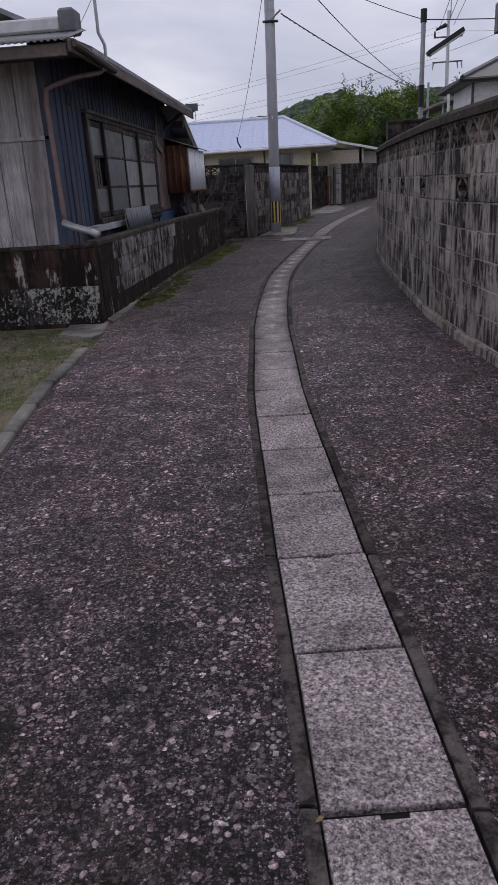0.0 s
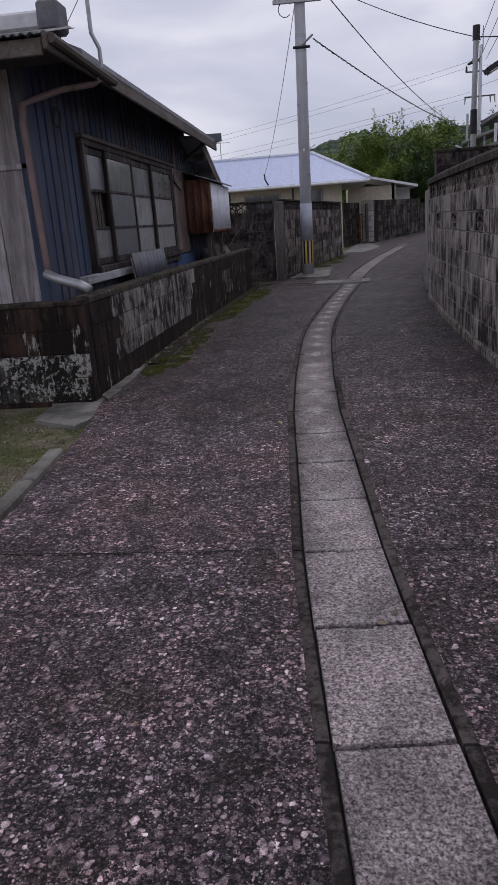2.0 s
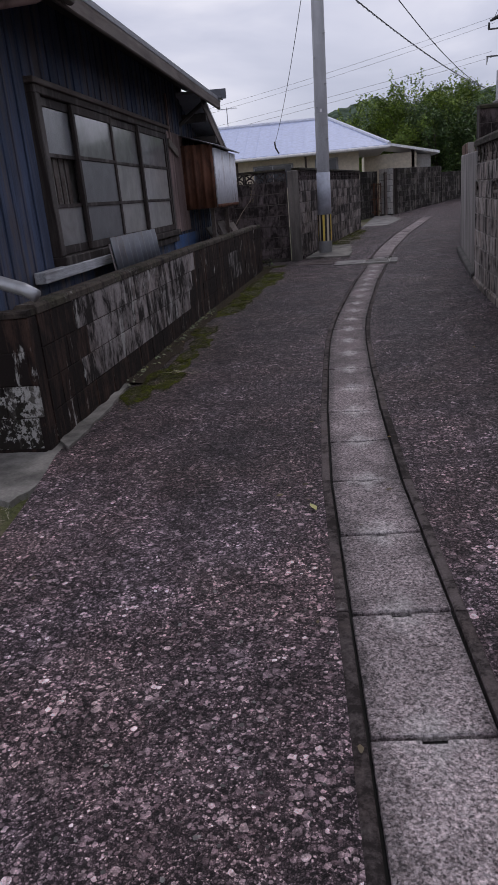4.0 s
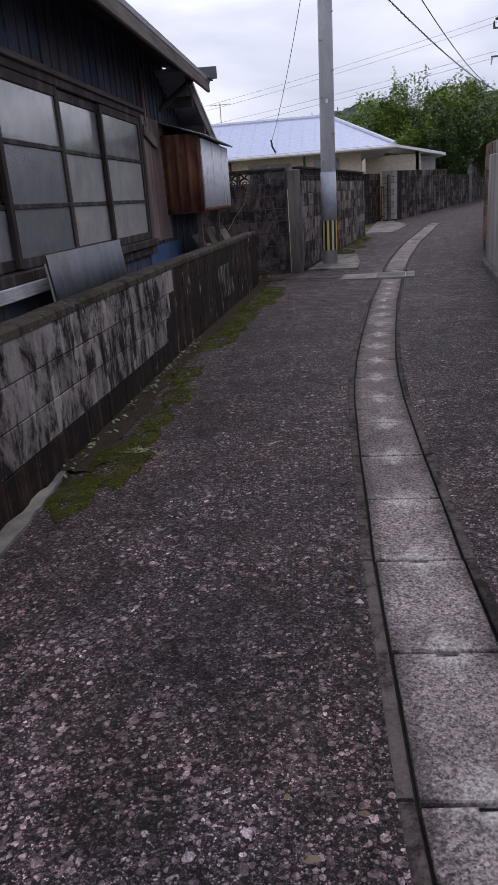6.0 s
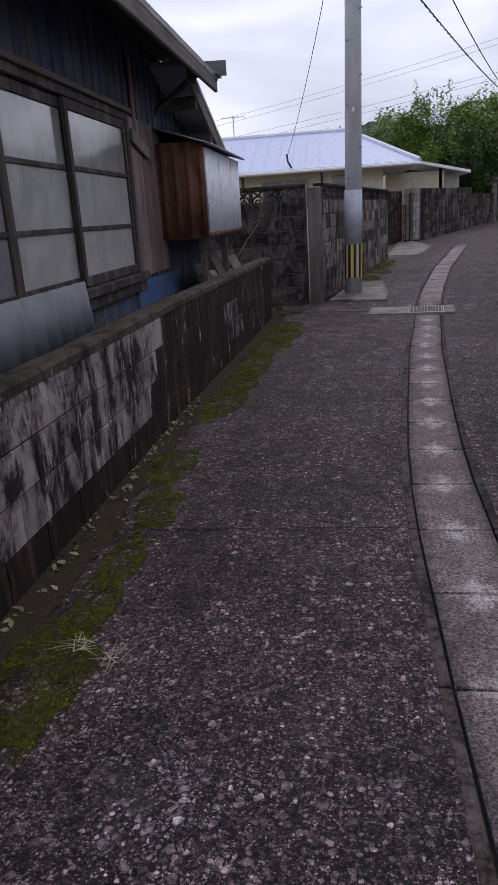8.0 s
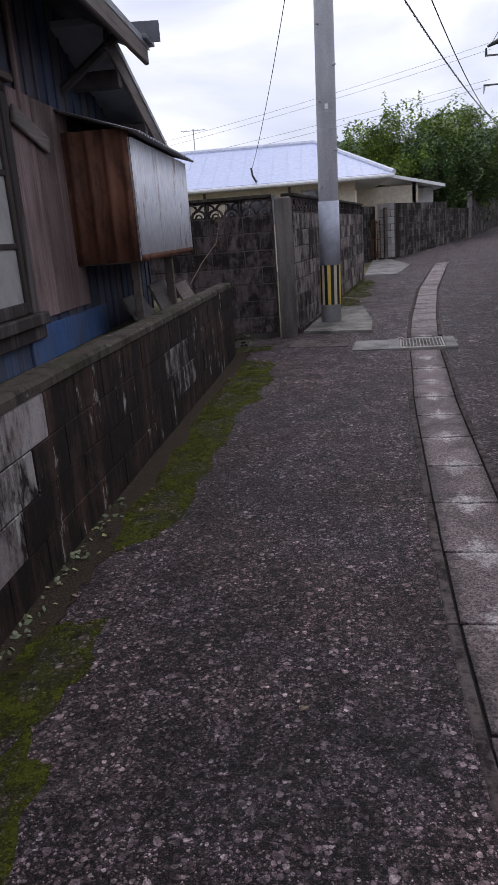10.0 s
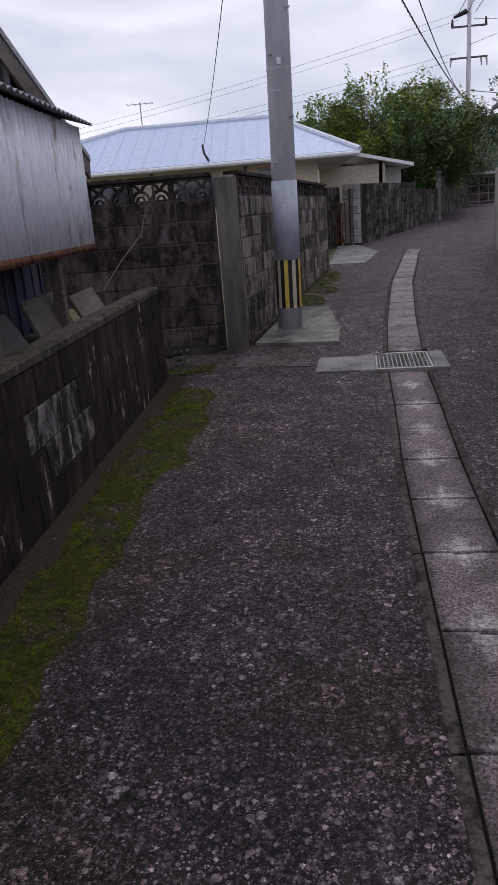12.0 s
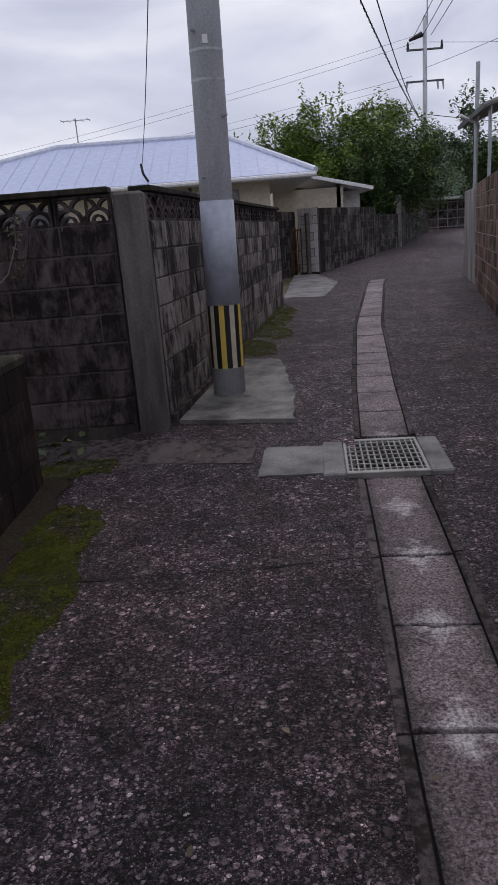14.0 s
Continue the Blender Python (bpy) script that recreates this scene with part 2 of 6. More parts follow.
def m_wood(name, tone, wear=None, vertical=True, gloss=0.75, amount=0.5, lo=0.45, hi=0.6):
    """Weathered boards with grain along them; wear shows the bare wood through the paint."""
    a = Mat(name, gloss)
    v = a.pos(1, 1, 0.06) if vertical else a.pos(1, 0.06, 1)
    grain = a.noise(55, 5, 0.7, v, 0.5)
    base = a.ramp(grain, (0.28, tuple(c * 0.5 for c in tone)), (0.5, tone), (0.75, tuple(min(1, c * 1.35) for c in tone)))
    base = a.mix(1.0, base, a.ramp(a.rand(), (0.0, 0.72), (1.0, 1.2)), "MULTIPLY")
    if wear:
        w = a.ramp(a.noise(6, 6, 0.7, v, 0.8), (lo, 0.0), (hi, amount))
        base = a.mix(w, base, wear)
    base = a.mix(1.0, base, a.ramp(a.noise(1.8, 4, 0.6), (0.3, 0.6), (0.65, 1.08)), "MULTIPLY")
    a.color(base)
    a.bump(grain, 0.45, 0.003)
    return a.m


def m_metal(name, tone, rust=0.0, rough=0.45, metal=0.0, rust_tone=(0.16, 0.055, 0.025), lo=0.5, hi=0.62, scale=3.0):
    a = Mat(name, rough, metal)
    base = a.ramp(a.noise(8, 5, 0.6), (0.3, tuple(c * 0.85 for c in tone)), (0.7, tuple(min(1, c * 1.1) for c in tone)))
    if rust:
        r = a.ramp(a.noise(scale, 7, 0.7, a.pos(1, 1, 0.35), 0.5), (lo, 0.0), (hi, rust))
        base = a.mix(r, base, a.ramp(a.noise(30, 4), (0.3, tuple(c * 0.5 for c in rust_tone)), (0.7, rust_tone)))
    a.color(base)
    a.bump(a.noise(40, 3), 0.15, 0.002)
    return a.m


def m_plain(name, tone, rough=0.6, metal=0.0, vary=0.15):
    a = Mat(name, rough, metal)
    a.color(a.ramp(a.noise(12, 5, 0.6), (0.3, tuple(c * (1 - vary) for c in tone)), (0.7, tuple(min(1, c * (1 + vary)) for c in tone))))
    return a.m


def m_leaf(name, tone, vary=0.5):
    a = Mat(name, 0.5, spec=0.35)
    c = a.ramp(a.island(), (0.0, tuple(v * (1 - vary) for v in tone)), (0.6, tone), (1.0, (tone[0] * 1.9, tone[1] * 1.6, tone[2] * 1.1)))
    a.color(a.mix(1.0, c, a.ramp(a.noise(1.1, 3), (0.3, 0.65), (0.7, 1.15)), "MULTIPLY"))
    a.b.inputs["Subsurface Weight"].default_value = 0.0
    return a.m


def m_glass(name, tone, rough, alpha=None):
    """Old window glass: dusty or frosted, backed by curtains and dim rooms."""
    a = Mat(name, rough, 0.0, 0.5)
    d = a.noise(5, 5, 0.6, None, 0.4)
    a.color(a.ramp(d, (0.3, tuple(c * 0.75 for c in tone)), (0.7, tuple(c * 1.2 for c in tone))))
    a.b.inputs["Coat Weight"].default_value = 0.6
    a.b.inputs["Coat Roughness"].default_value = 0.06
    return a.m


def m_soil():
    a = Mat("soil_and_grass", 0.95)
    g = a.noise(40, 5, 0.7)
    soil = a.ramp(g, (0.3, (0.075, 0.058, 0.040)), (0.7, (0.27, 0.23, 0.165)))
    green = a.ramp(g, (0.3, (0.038, 0.045, 0.014)), (0.7, (0.145, 0.155, 0.055)))
    a.color(a.mix(a.ramp(a.noise(1.4, 5, 0.6), (0.42, 0.0), (0.58, 1.0)), soil, green))
    a.bump(g, 0.8, 0.02)
    return a.m


def m_moss():
    """Moss that thins out into the asphalt: ragged holes let the road show."""
    a = Mat("moss", 0.95, spec=0.12)
    g = a.noise(110, 5, 0.7)
    c = a.ramp(g, (0.32, (0.018, 0.019, 0.004)), (0.50, (0.066, 0.073, 0.009)), (0.70, (0.14, 0.15, 0.022)))
    a.color(a.mix(a.ramp(a.noise(7, 5, 0.65), (0.38, 0.5), (0.47, 0.0)), c, (0.030, 0.026, 0.018)))
    a.bump(g, 1.0, 0.014)
    co = a.n("ShaderNodeTexCoord").outputs["Generated"]
    off = a.n("ShaderNodeVectorMath")
    off.operation = "DISTANCE"
    a.link(co, off.inputs[0])
    off.inputs[1].default_value = (0.5, 0.5, 0.5)
    far = a.math("MULTIPLY", off.outputs["Value"], 0.57)
    mask = a.math("SUBTRACT", a.math("ADD", a.math("MULTIPLY", a.noise(9, 6, 0.72), 0.6), a.math("MULTIPLY", a.noise(45, 4, 0.7), 0.4)), far)
    cut = a.ramp(mask, (0.15, 0.0), (0.31, 0.95))
    a.link(cut, a.b.inputs["Alpha"])
    return a.m


def m_hill(name, tone):
    a = Mat(name, 1.0, spec=0.0)
    c = a.cells(0.22, a.pos(1, 1, 1.4), "F1", "Distance")
    n = a.noise(0.03, 5, 0.6)
    base = a.ramp(c, (0.05, tuple(v * 1.5 for v in tone)), (0.8, tuple(v * 0.45 for v in tone)))
    a.color(a.mix(1.0, base, a.ramp(n, (0.3, 0.7), (0.7, 1.25)), "MULTIPLY"))
    return a.m


ASPHALT, LID = m_asphalt(), m_lid()
STRIP = m_block("gutter_edge_concrete", (0.105, 0.087, 0.086), 0.9, 0.50, 0.0, 0.25, 0.05, 0.58, 16.0)
DARK = m_plain("dark_wet_dirt", (0.012, 0.011, 0.010), 0.9)
SOIL, MOSS = m_soil(), m_moss()
BLOCK_R = m_block("grey_tan_block", (0.46, 0.405, 0.375), 0.95, 0.503, 0.0, 0.3, 0.05, 0.585, 9.0, 0.015, 0.16, 0.20)
FOOT_R = m_block("stained_footing", (0.34, 0.295, 0.268), 0.95, 0.505, 0.25, 0.45, 0.05, 0.58, 13.0)
BLOCK_L = m_block("blackened_block", (0.078, 0.046, 0.035), 0.96, 0.55, 0.0, 0.85, 0.07, 0.582, 9.0, 0.0)
BLOCK_LI = m_block("lichen_spotted_block", (0.10, 0.092, 0.085), 0.97, 0.56, 0.1, 0.85, 0.05, 0.515, 12.0, 0.05, 0.8)
BLOCK_L2 = m_block("scarred_pale_block", (0.33, 0.298, 0.295), 0.97, 0.511, 0.0, 0.85, 0.05, 0.555, 6.0, 0.03, 0.16, 0.42)
BLOCK_P = m_block("grey_block", (0.150, 0.122, 0.124), 0.93, 0.525, 0.0, 0.3, 0.07, 0.60, 6.0, 0.02, 0.16, 0.35)
BLOCK_P2 = m_block("pale_patched_block", (0.30, 0.262, 0.25), 0.94, 0.515, 0.0, 0.4, 0.06, 0.59, 7.0, 0.08, 0.16, 0.3)
BLOCK_D = m_block("dark_block", (0.15, 0.135, 0.125), 0.95, 0.54, 0.15, 0.3, 0.05, 0.59)
BLOCK_B = m_block("brown_block", (0.25, 0.165, 0.128), 0.92, 0.492, 0.0, 0.35, 0.06, 0.585, 9.0, 0.04, 0.16, 0.22)
BLOCK_W = m_block("pale_block", (0.55, 0.54, 0.53), 0.6, 0.41)
MORTAR = m_concrete("mortar", (0.52, 0.475, 0.44), 0.75, 1.0, True)
MORTAR_D = m_concrete("dark_mortar", (0.115, 0.098, 0.09), 0.9, 1.0, True)
RENDER = m_concrete("cement_render", (0.40, 0.365, 0.345), 0.55, 0.8, True)
CAP = m_block("mossy_coping", (0.075, 0.062, 0.053), 0.93, 0.51, 0.28, 0.5, 0.06, 0.58, 8.0, 0.05, 0.8)
PALE = m_concrete("pale_concrete", (0.28, 0.268, 0.258), 0.55)
POLE = m_concrete("pole_concrete", (0.62, 0.63, 0.67), 0.30, 1.0, True)
BLUE_WOOD = m_wood("faded_blue_boards", (0.058, 0.080, 0.142), (0.125, 0.105, 0.108), True, 0.75, 0.8, 0.46, 0.60)
GREY_WOOD = m_wood("bare_grey_boards", (0.50, 0.455, 0.475), (0.17, 0.135, 0.13), True, 0.8, 0.7, 0.46, 0.62)
BROWN_WOOD = m_wood("brown_frame_wood", (0.042, 0.031, 0.028), (0.17, 0.155, 0.145), True, 0.7, 0.6, 0.5, 0.62)
FASCIA = m_wood("weathered_fascia", (0.11, 0.085, 0.075), (0.20, 0.175, 0.16), False, 0.75, 0.6)
RUSTY = m_metal("rusted_iron", (0.165, 0.070, 0.042), 0.9, 0.75, 0.0, (0.085, 0.036, 0.022), 0.42, 0.58, 7.0)
WHITE_TIN = m_metal("white_painted_tin", (0.78, 0.80, 0.86), 0.85, 0.45, 0.0, (0.17, 0.10, 0.065), 0.54, 0.68, 7.0)


def m_ribbed_tin():
    """White paint with rust, and dark lines along the grooves of the sheet."""
    a = Mat("ribbed_white_tin", 0.45)
    n = a.noise(7, 6, 0.7, a.pos(1, 1, 0.3), 0.5)
    base = a.ramp(a.noise(8, 5), (0.3, (0.66, 0.68, 0.74)), (0.7, (0.84, 0.86, 0.92)))
    # darker lines that follow the grooves, broken up by noise
    ph = a.math("SINE", a.math("MULTIPLY", a.math("SUBTRACT", a.sep(1), 14.56), 2 * math.pi / 0.08))
    dirt = a.ramp(a.math("ADD", ph, a.math("MULTIPLY", n, 0.8)), (0.80, 0.0), (1.0, 0.7))
    base = a.mix(dirt, base, (0.16, 0.14, 0.135))
    base = a.mix(a.ramp(n, (0.56, 0.0), (0.70, 0.7)), base, (0.17, 0.10, 0.065))
    a.color(base)
    return a.m


RIB_TIN = m_ribbed_tin()
BLUE_ROOF = m_metal("pale_blue_roof_paint", (0.50, 0.56, 0.76), 0.0, 0.35)
GREY_TIN = m_metal("grey_roof_tin", (0.30, 0.31, 0.34), 0.4, 0.5, 0.0, (0.12, 0.06, 0.035))
CREAM = m_plain("cream_wall_paint", (0.62, 0.55, 0.44), 0.8)
WHITE = m_plain("white_paint", (0.75, 0.75, 0.76), 0.5)
BLACK = m_plain("black_plastic", (0.018, 0.018, 0.02), 0.45)
YELLOW = m_plain("yellow_band", (0.70, 0.50, 0.10), 0.5)
PIPE = m_metal("pinkish_downpipe", (0.21, 0.14, 0.135), 0.7, 0.55, 0.0, (0.10, 0.06, 0.05))
STEEL = m_metal("galvanised_steel", (0.42, 0.43, 0.45), 0.25, 0.45, 0.6)
# near-black stands in for the shade behind boards and inside the carport
DARK_IN = m_plain("interior_shade", (0.02, 0.018, 0.018), 0.9)
FROST = m_glass("frosted_glass", (0.40, 0.395, 0.385), 0.4)
CLEAR = m_glass("dusty_glass", (0.29, 0.29, 0.295), 0.15)
LEAF = m_leaf("orchard_leaves", (0.165, 0.26, 0.048))
LEAF2 = m_leaf("dark_leaves", (0.070, 0.130, 0.042))
WEED = m_leaf("weed_leaves", (0.075, 0.10, 0.045))
STRAW = m_plain("dry_straw", (0.40, 0.36, 0.27), 0.9)
BARK = m_wood("bark", (0.11, 0.085, 0.065))
HILL = m_hill("wooded_hill", (0.085, 0.115, 0.085))
TILE = m_metal("dark_roof_tiles", (0.075, 0.078, 0.085), 0.3, 0.5, 0.0, (0.05, 0.045, 0.04))
GRATE = m_metal("galvanised_grate", (0.32, 0.31, 0.29), 0.4, 0.5, 0.3, (0.16, 0.10, 0.06))

# ---- mesh helpers ----


def mesh_of(name, verts, faces, mat, smooth=False):
    me = bpy.data.meshes.new(name)
    me.from_pydata([tuple(v) for v in verts], [], faces)
    me.update()
    if mat is not None:
        me.materials.append(mat)
    if smooth:
        for p in me.polygons:
            p.use_smooth = True
    return me


def part(name, bm, material, parent=None, label="", smooth=False):
    """Links a bmesh as one mesh object under a thing or a part."""
    me = bpy.data.meshes.new(name)
    bm.normal_update()
    bm.to_mesh(me)
    bm.free()
    me.materials.append(material)
    if smooth:
        for p in me.polygons:
            p.use_smooth = True
    ob = new(name, me)
    ob.parent = parent
    if label:
        tagged(ob, label)
    return ob


def piece(name, me, parent, m):
    ob = new(name, me)
    ob.parent = parent
    ob.matrix_basis = m
    return ob


def thing(name, at, label, category, group="", kind="", turn=0.0):
    ob = new(name)
    ob.empty_display_size = 0.1
    ob.matrix_world = pose(*at, 0, 0, turn)
    return tagged(ob, label, category, group, kind)


def add_box(bm, x0, x1, y0, y1, z0, z1, bevel=0.0, m=None):
    vs = [bm.verts.new((x, y, z)) for z in (z0, z1) for y in (y0, y1) for x in (x0, x1)]
    fs = [(0, 2, 3, 1), (4, 5, 7, 6), (0, 1, 5, 4), (2, 6, 7, 3), (0, 4, 6, 2), (1, 3, 7, 5)]
    faces = [bm.faces.new([vs[i] for i in f]) for f in fs]
    if bevel:
        edges = list({e for f in faces for e in f.edges})
        made = bmesh.ops.bevel(bm, geom=edges, offset=bevel, segments=1, affect="EDGES")
        vs = list({v for f in made["faces"] for v in f.verts} | {v for v in vs if v.is_valid})
    if m is not None:
        for v in vs:
            v.co = m @ v.co
    return vs


def box(x0, x1, y0, y1, z0, z1, bevel=0.0, m=None):
    bm = bmesh.new()
    add_box(bm, x0, x1, y0, y1, z0, z1, bevel, m)
    return bm


def box_mesh(name, sx, sy, sz, bevel, mat):
    bm = box(-sx / 2, sx / 2, -sy / 2, sy / 2, -sz / 2, sz / 2, bevel)
    me = bpy.data.meshes.new(name)
    bm.to_mesh(me)
    bm.free()
    me.materials.append(mat)
    return me


def add_tube(bm, points, radius, sides=8, radius2=None):
    """A tube along points, tapering from radius to radius2."""
    pts = [Vector(p) for p in points]
    rings = []
    for i, p in enumerate(pts):
        d = (pts[min(i + 1, len(pts) - 1)] - pts[max(i - 1, 0)]).normalized()
        u = d.orthogonal().normalized() if not rings else (up - d * up.dot(d)).normalized()
        up = u
        w = d.cross(u)
        r = radius if radius2 is None else radius + (radius2 - radius) * i / max(1, len(pts) - 1)
        rings.append([bm.verts.new(p + (u * math.cos(a) + w * math.sin(a)) * r) for a in (2 * math.pi * k / sides for k in range(sides))])
    for a, b in zip(rings, rings[1:]):
        for k in range(sides):
            bm.faces.new((a[k], a[(k + 1) % sides], b[(k + 1) % sides], b[k]))
    bm.faces.new(rings[0][::-1])
    bm.faces.new(rings[-1])
    return bm


def tube(points, radius, sides=8, radius2=None):
    return add_tube(bmesh.new(), points, radius, sides, radius2)


def lerp_table(table, s):
    if s <= table[0][0]:
        return table[0][1]
    for (a, u), (b, v) in zip(table, table[1:]):
        if s <= b:
            return u + (v - u) * (s - a) / (b - a)
    return table[-1][1]


class Line:
    """A plan line that can be walked by its length."""

    def __init__(self, pts):
        self.p = [Vector((x, y)) for x, y in pts]
        self.s = [0.0]
        for a, b in zip(self.p, self.p[1:]):
            self.s.append(self.s[-1] + (b - a).length)
        self.length = self.s[-1]

    def at(self, s):
        for i in range(len(self.p) - 1):
            if s <= self.s[i + 1] or i == len(self.p) - 2:
                a, b = self.p[i], self.p[i + 1]
                d = (b - a).normalized()
                return a + d * (s - self.s[i]), d

    def place(self, s, z=0.0):
        p, d = self.at(s)
        return Matrix(((d.x, -d.y, 0, p.x), (d.y, d.x, 0, p.y), (0, 0, 1, z), (0, 0, 0, 1)))


# ---- the lie of the land ----
GROUND = [(-30, 0.0), (15.5, 0.0), (17.7, 0.005), (18.9, 0.07), (20.25, 0.108), (27.36, 0.183), (34.05, 0.28), (38.36, 0.453), (46.98, 0.668), (55.6, 0.916), (85.8, 1.51), (320, 4.3)]


def gz(y):
    return lerp_table(GROUND, y)


# what lies beyond the yard opening is laid out on its own plan grid, set on the lane by one move and scale
GRID, GRID_X, GRID_Y = 1.078, 0.035, -0.45
BEYOND = Matrix.Translation((GRID_X, GRID_Y, 0)) @ Matrix.Scale(GRID, 4)


def beyond(x, y):
    """A plan point of the far grid, in the world."""
    return GRID * x + GRID_X, GRID * y + GRID_Y


def gz_beyond(y):
    """The ground's height in the far grid's own measure."""
    return gz(GRID * y + GRID_Y) / GRID


def set_beyond(ob):
    ob.matrix_world = BEYOND @ ob.matrix_world
    return ob


# left edge of the covered gutter
GUTTER = [(-8, 1.95), (1.71, 0.815), (2.25, 0.747), (4.03, 0.552), (4.63, 0.492), (5.22, 0.455), (5.82, 0.415), (6.42, 0.375), (7.02, 0.335), (8.22, 0.295), (9.4, 0.283), (10.0, 0.281), (10.63, 0.284), (11.3, 0.305), (12.0, 0.345), (13.0, 0.427), (14.21, 0.537), (14.78, 0.585), (15.41, 0.648), (16.6, 0.79), (17.75, 0.915), (18.5, 1.02), (20.08, 1.25), (21.82, 1.545), (23.7, 1.857), (25.5, 2.235), (29.57, 3.075), (31.9, 3.7), (38.4, 5.75), (47, 8.45), (64.2, 14.7)]
LEFT_EDGE = [(-8, -0.55), (2.2, -0.78), (3.43, -0.9), (4.87, -1.1), (6.4, -1.2), (6.9, -1.26), (7.7, -1.40), (9.4, -1.42), (12.7, -1.37), (16.6, -1.20), (17.6, -1.16), (18.3, -1.1), (18.85, -0.88), (19.17, -0.45), (27.4, 1.03), (27.9, 1.0), (34.05, 2.62), (38.4, 4.89), (42.7, 6.6), (53.5, 10.8), (64.2, 16.2)]
RIGHT_EDGE = [(-8, 4.1), (1.2, 2.86), (4.95, 2.30), (6.07, 2.18), (7.2, 2.11), (9.6, 2.11), (11.84, 2.15), (13.1, 2.20), (14.7, 2.33), (18.8, 2.85), (21.5, 3.27), (27.6, 4.8), (30.3, 5.37), (38.4, 9.1), (53.5, 14.5), (64.2, 20.5)]


def build_ground():
    """One sheet of soil out to the horizon, rising gently along the lane."""
    ys = [-300, -100, -30] + [i * 2.0 for i in range(-6, 40)] + [100, 150, 300, 600, 1500, 4000]
    xs = [-4000, -1000, -300, -100, -40, -20, -10, -5, -2, 0, 2, 5, 10, 20, 40, 100, 300, 1000, 4000]
    verts = [(x, y, gz(y) - 0.05) for y in ys for x in xs]
    n = len(xs)
    faces = [(j * n + i, j * n + i + 1, (j + 1) * n + i + 1, (j + 1) * n + i) for j in range(len(ys) - 1) for i in range(n - 1)]
    tagged(new("ground", mesh_of("ground", verts, faces, SOIL)), "bare brown soil with patches of grass beside the lane", "ground", kind="structure")


def road_side(name, inner, outer, label):
    """One half of the asphalt between the gutter and the side of the lane, slightly uneven."""
    ys = [-8 + 0.3 * i for i in range(227)]
    cols = 9
    verts, faces = [], []
    for y in ys:
        a, b = inner(y), outer(y)
        for c in range(cols):
            x = a + (b - a) * c / (cols - 1)
            dip = 0.012 * noise.noise((x * 0.9, y * 0.6, 1.0)) * min(1, 2 * c / (cols - 1))
            verts.append((x, y, gz(y) + dip))
    for j in range(len(ys) - 1):
        for c in range(cols - 1):
            faces.append((j * cols + c, j * cols + c + 1, (j + 1) * cols + c + 1, (j + 1) * cols + c))
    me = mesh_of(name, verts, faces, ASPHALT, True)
    if me.polygons[0].normal.z < 0:
        me.flip_normals()
    return tagged(new(name, me), label, "road", kind="structure")


STRIP_W, GAP = 0.042, 0.010


def lid_width(y):
    return lerp_table([(0, 0.338), (8, 0.345), (13, 0.33), (60, 0.33)], y)


build_ground()
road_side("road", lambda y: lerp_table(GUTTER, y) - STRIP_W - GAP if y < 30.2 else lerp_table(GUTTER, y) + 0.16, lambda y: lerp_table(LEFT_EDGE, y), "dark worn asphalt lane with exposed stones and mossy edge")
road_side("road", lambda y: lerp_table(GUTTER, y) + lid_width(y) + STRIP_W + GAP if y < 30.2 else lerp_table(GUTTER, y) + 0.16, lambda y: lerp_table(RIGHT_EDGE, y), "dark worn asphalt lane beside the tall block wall")


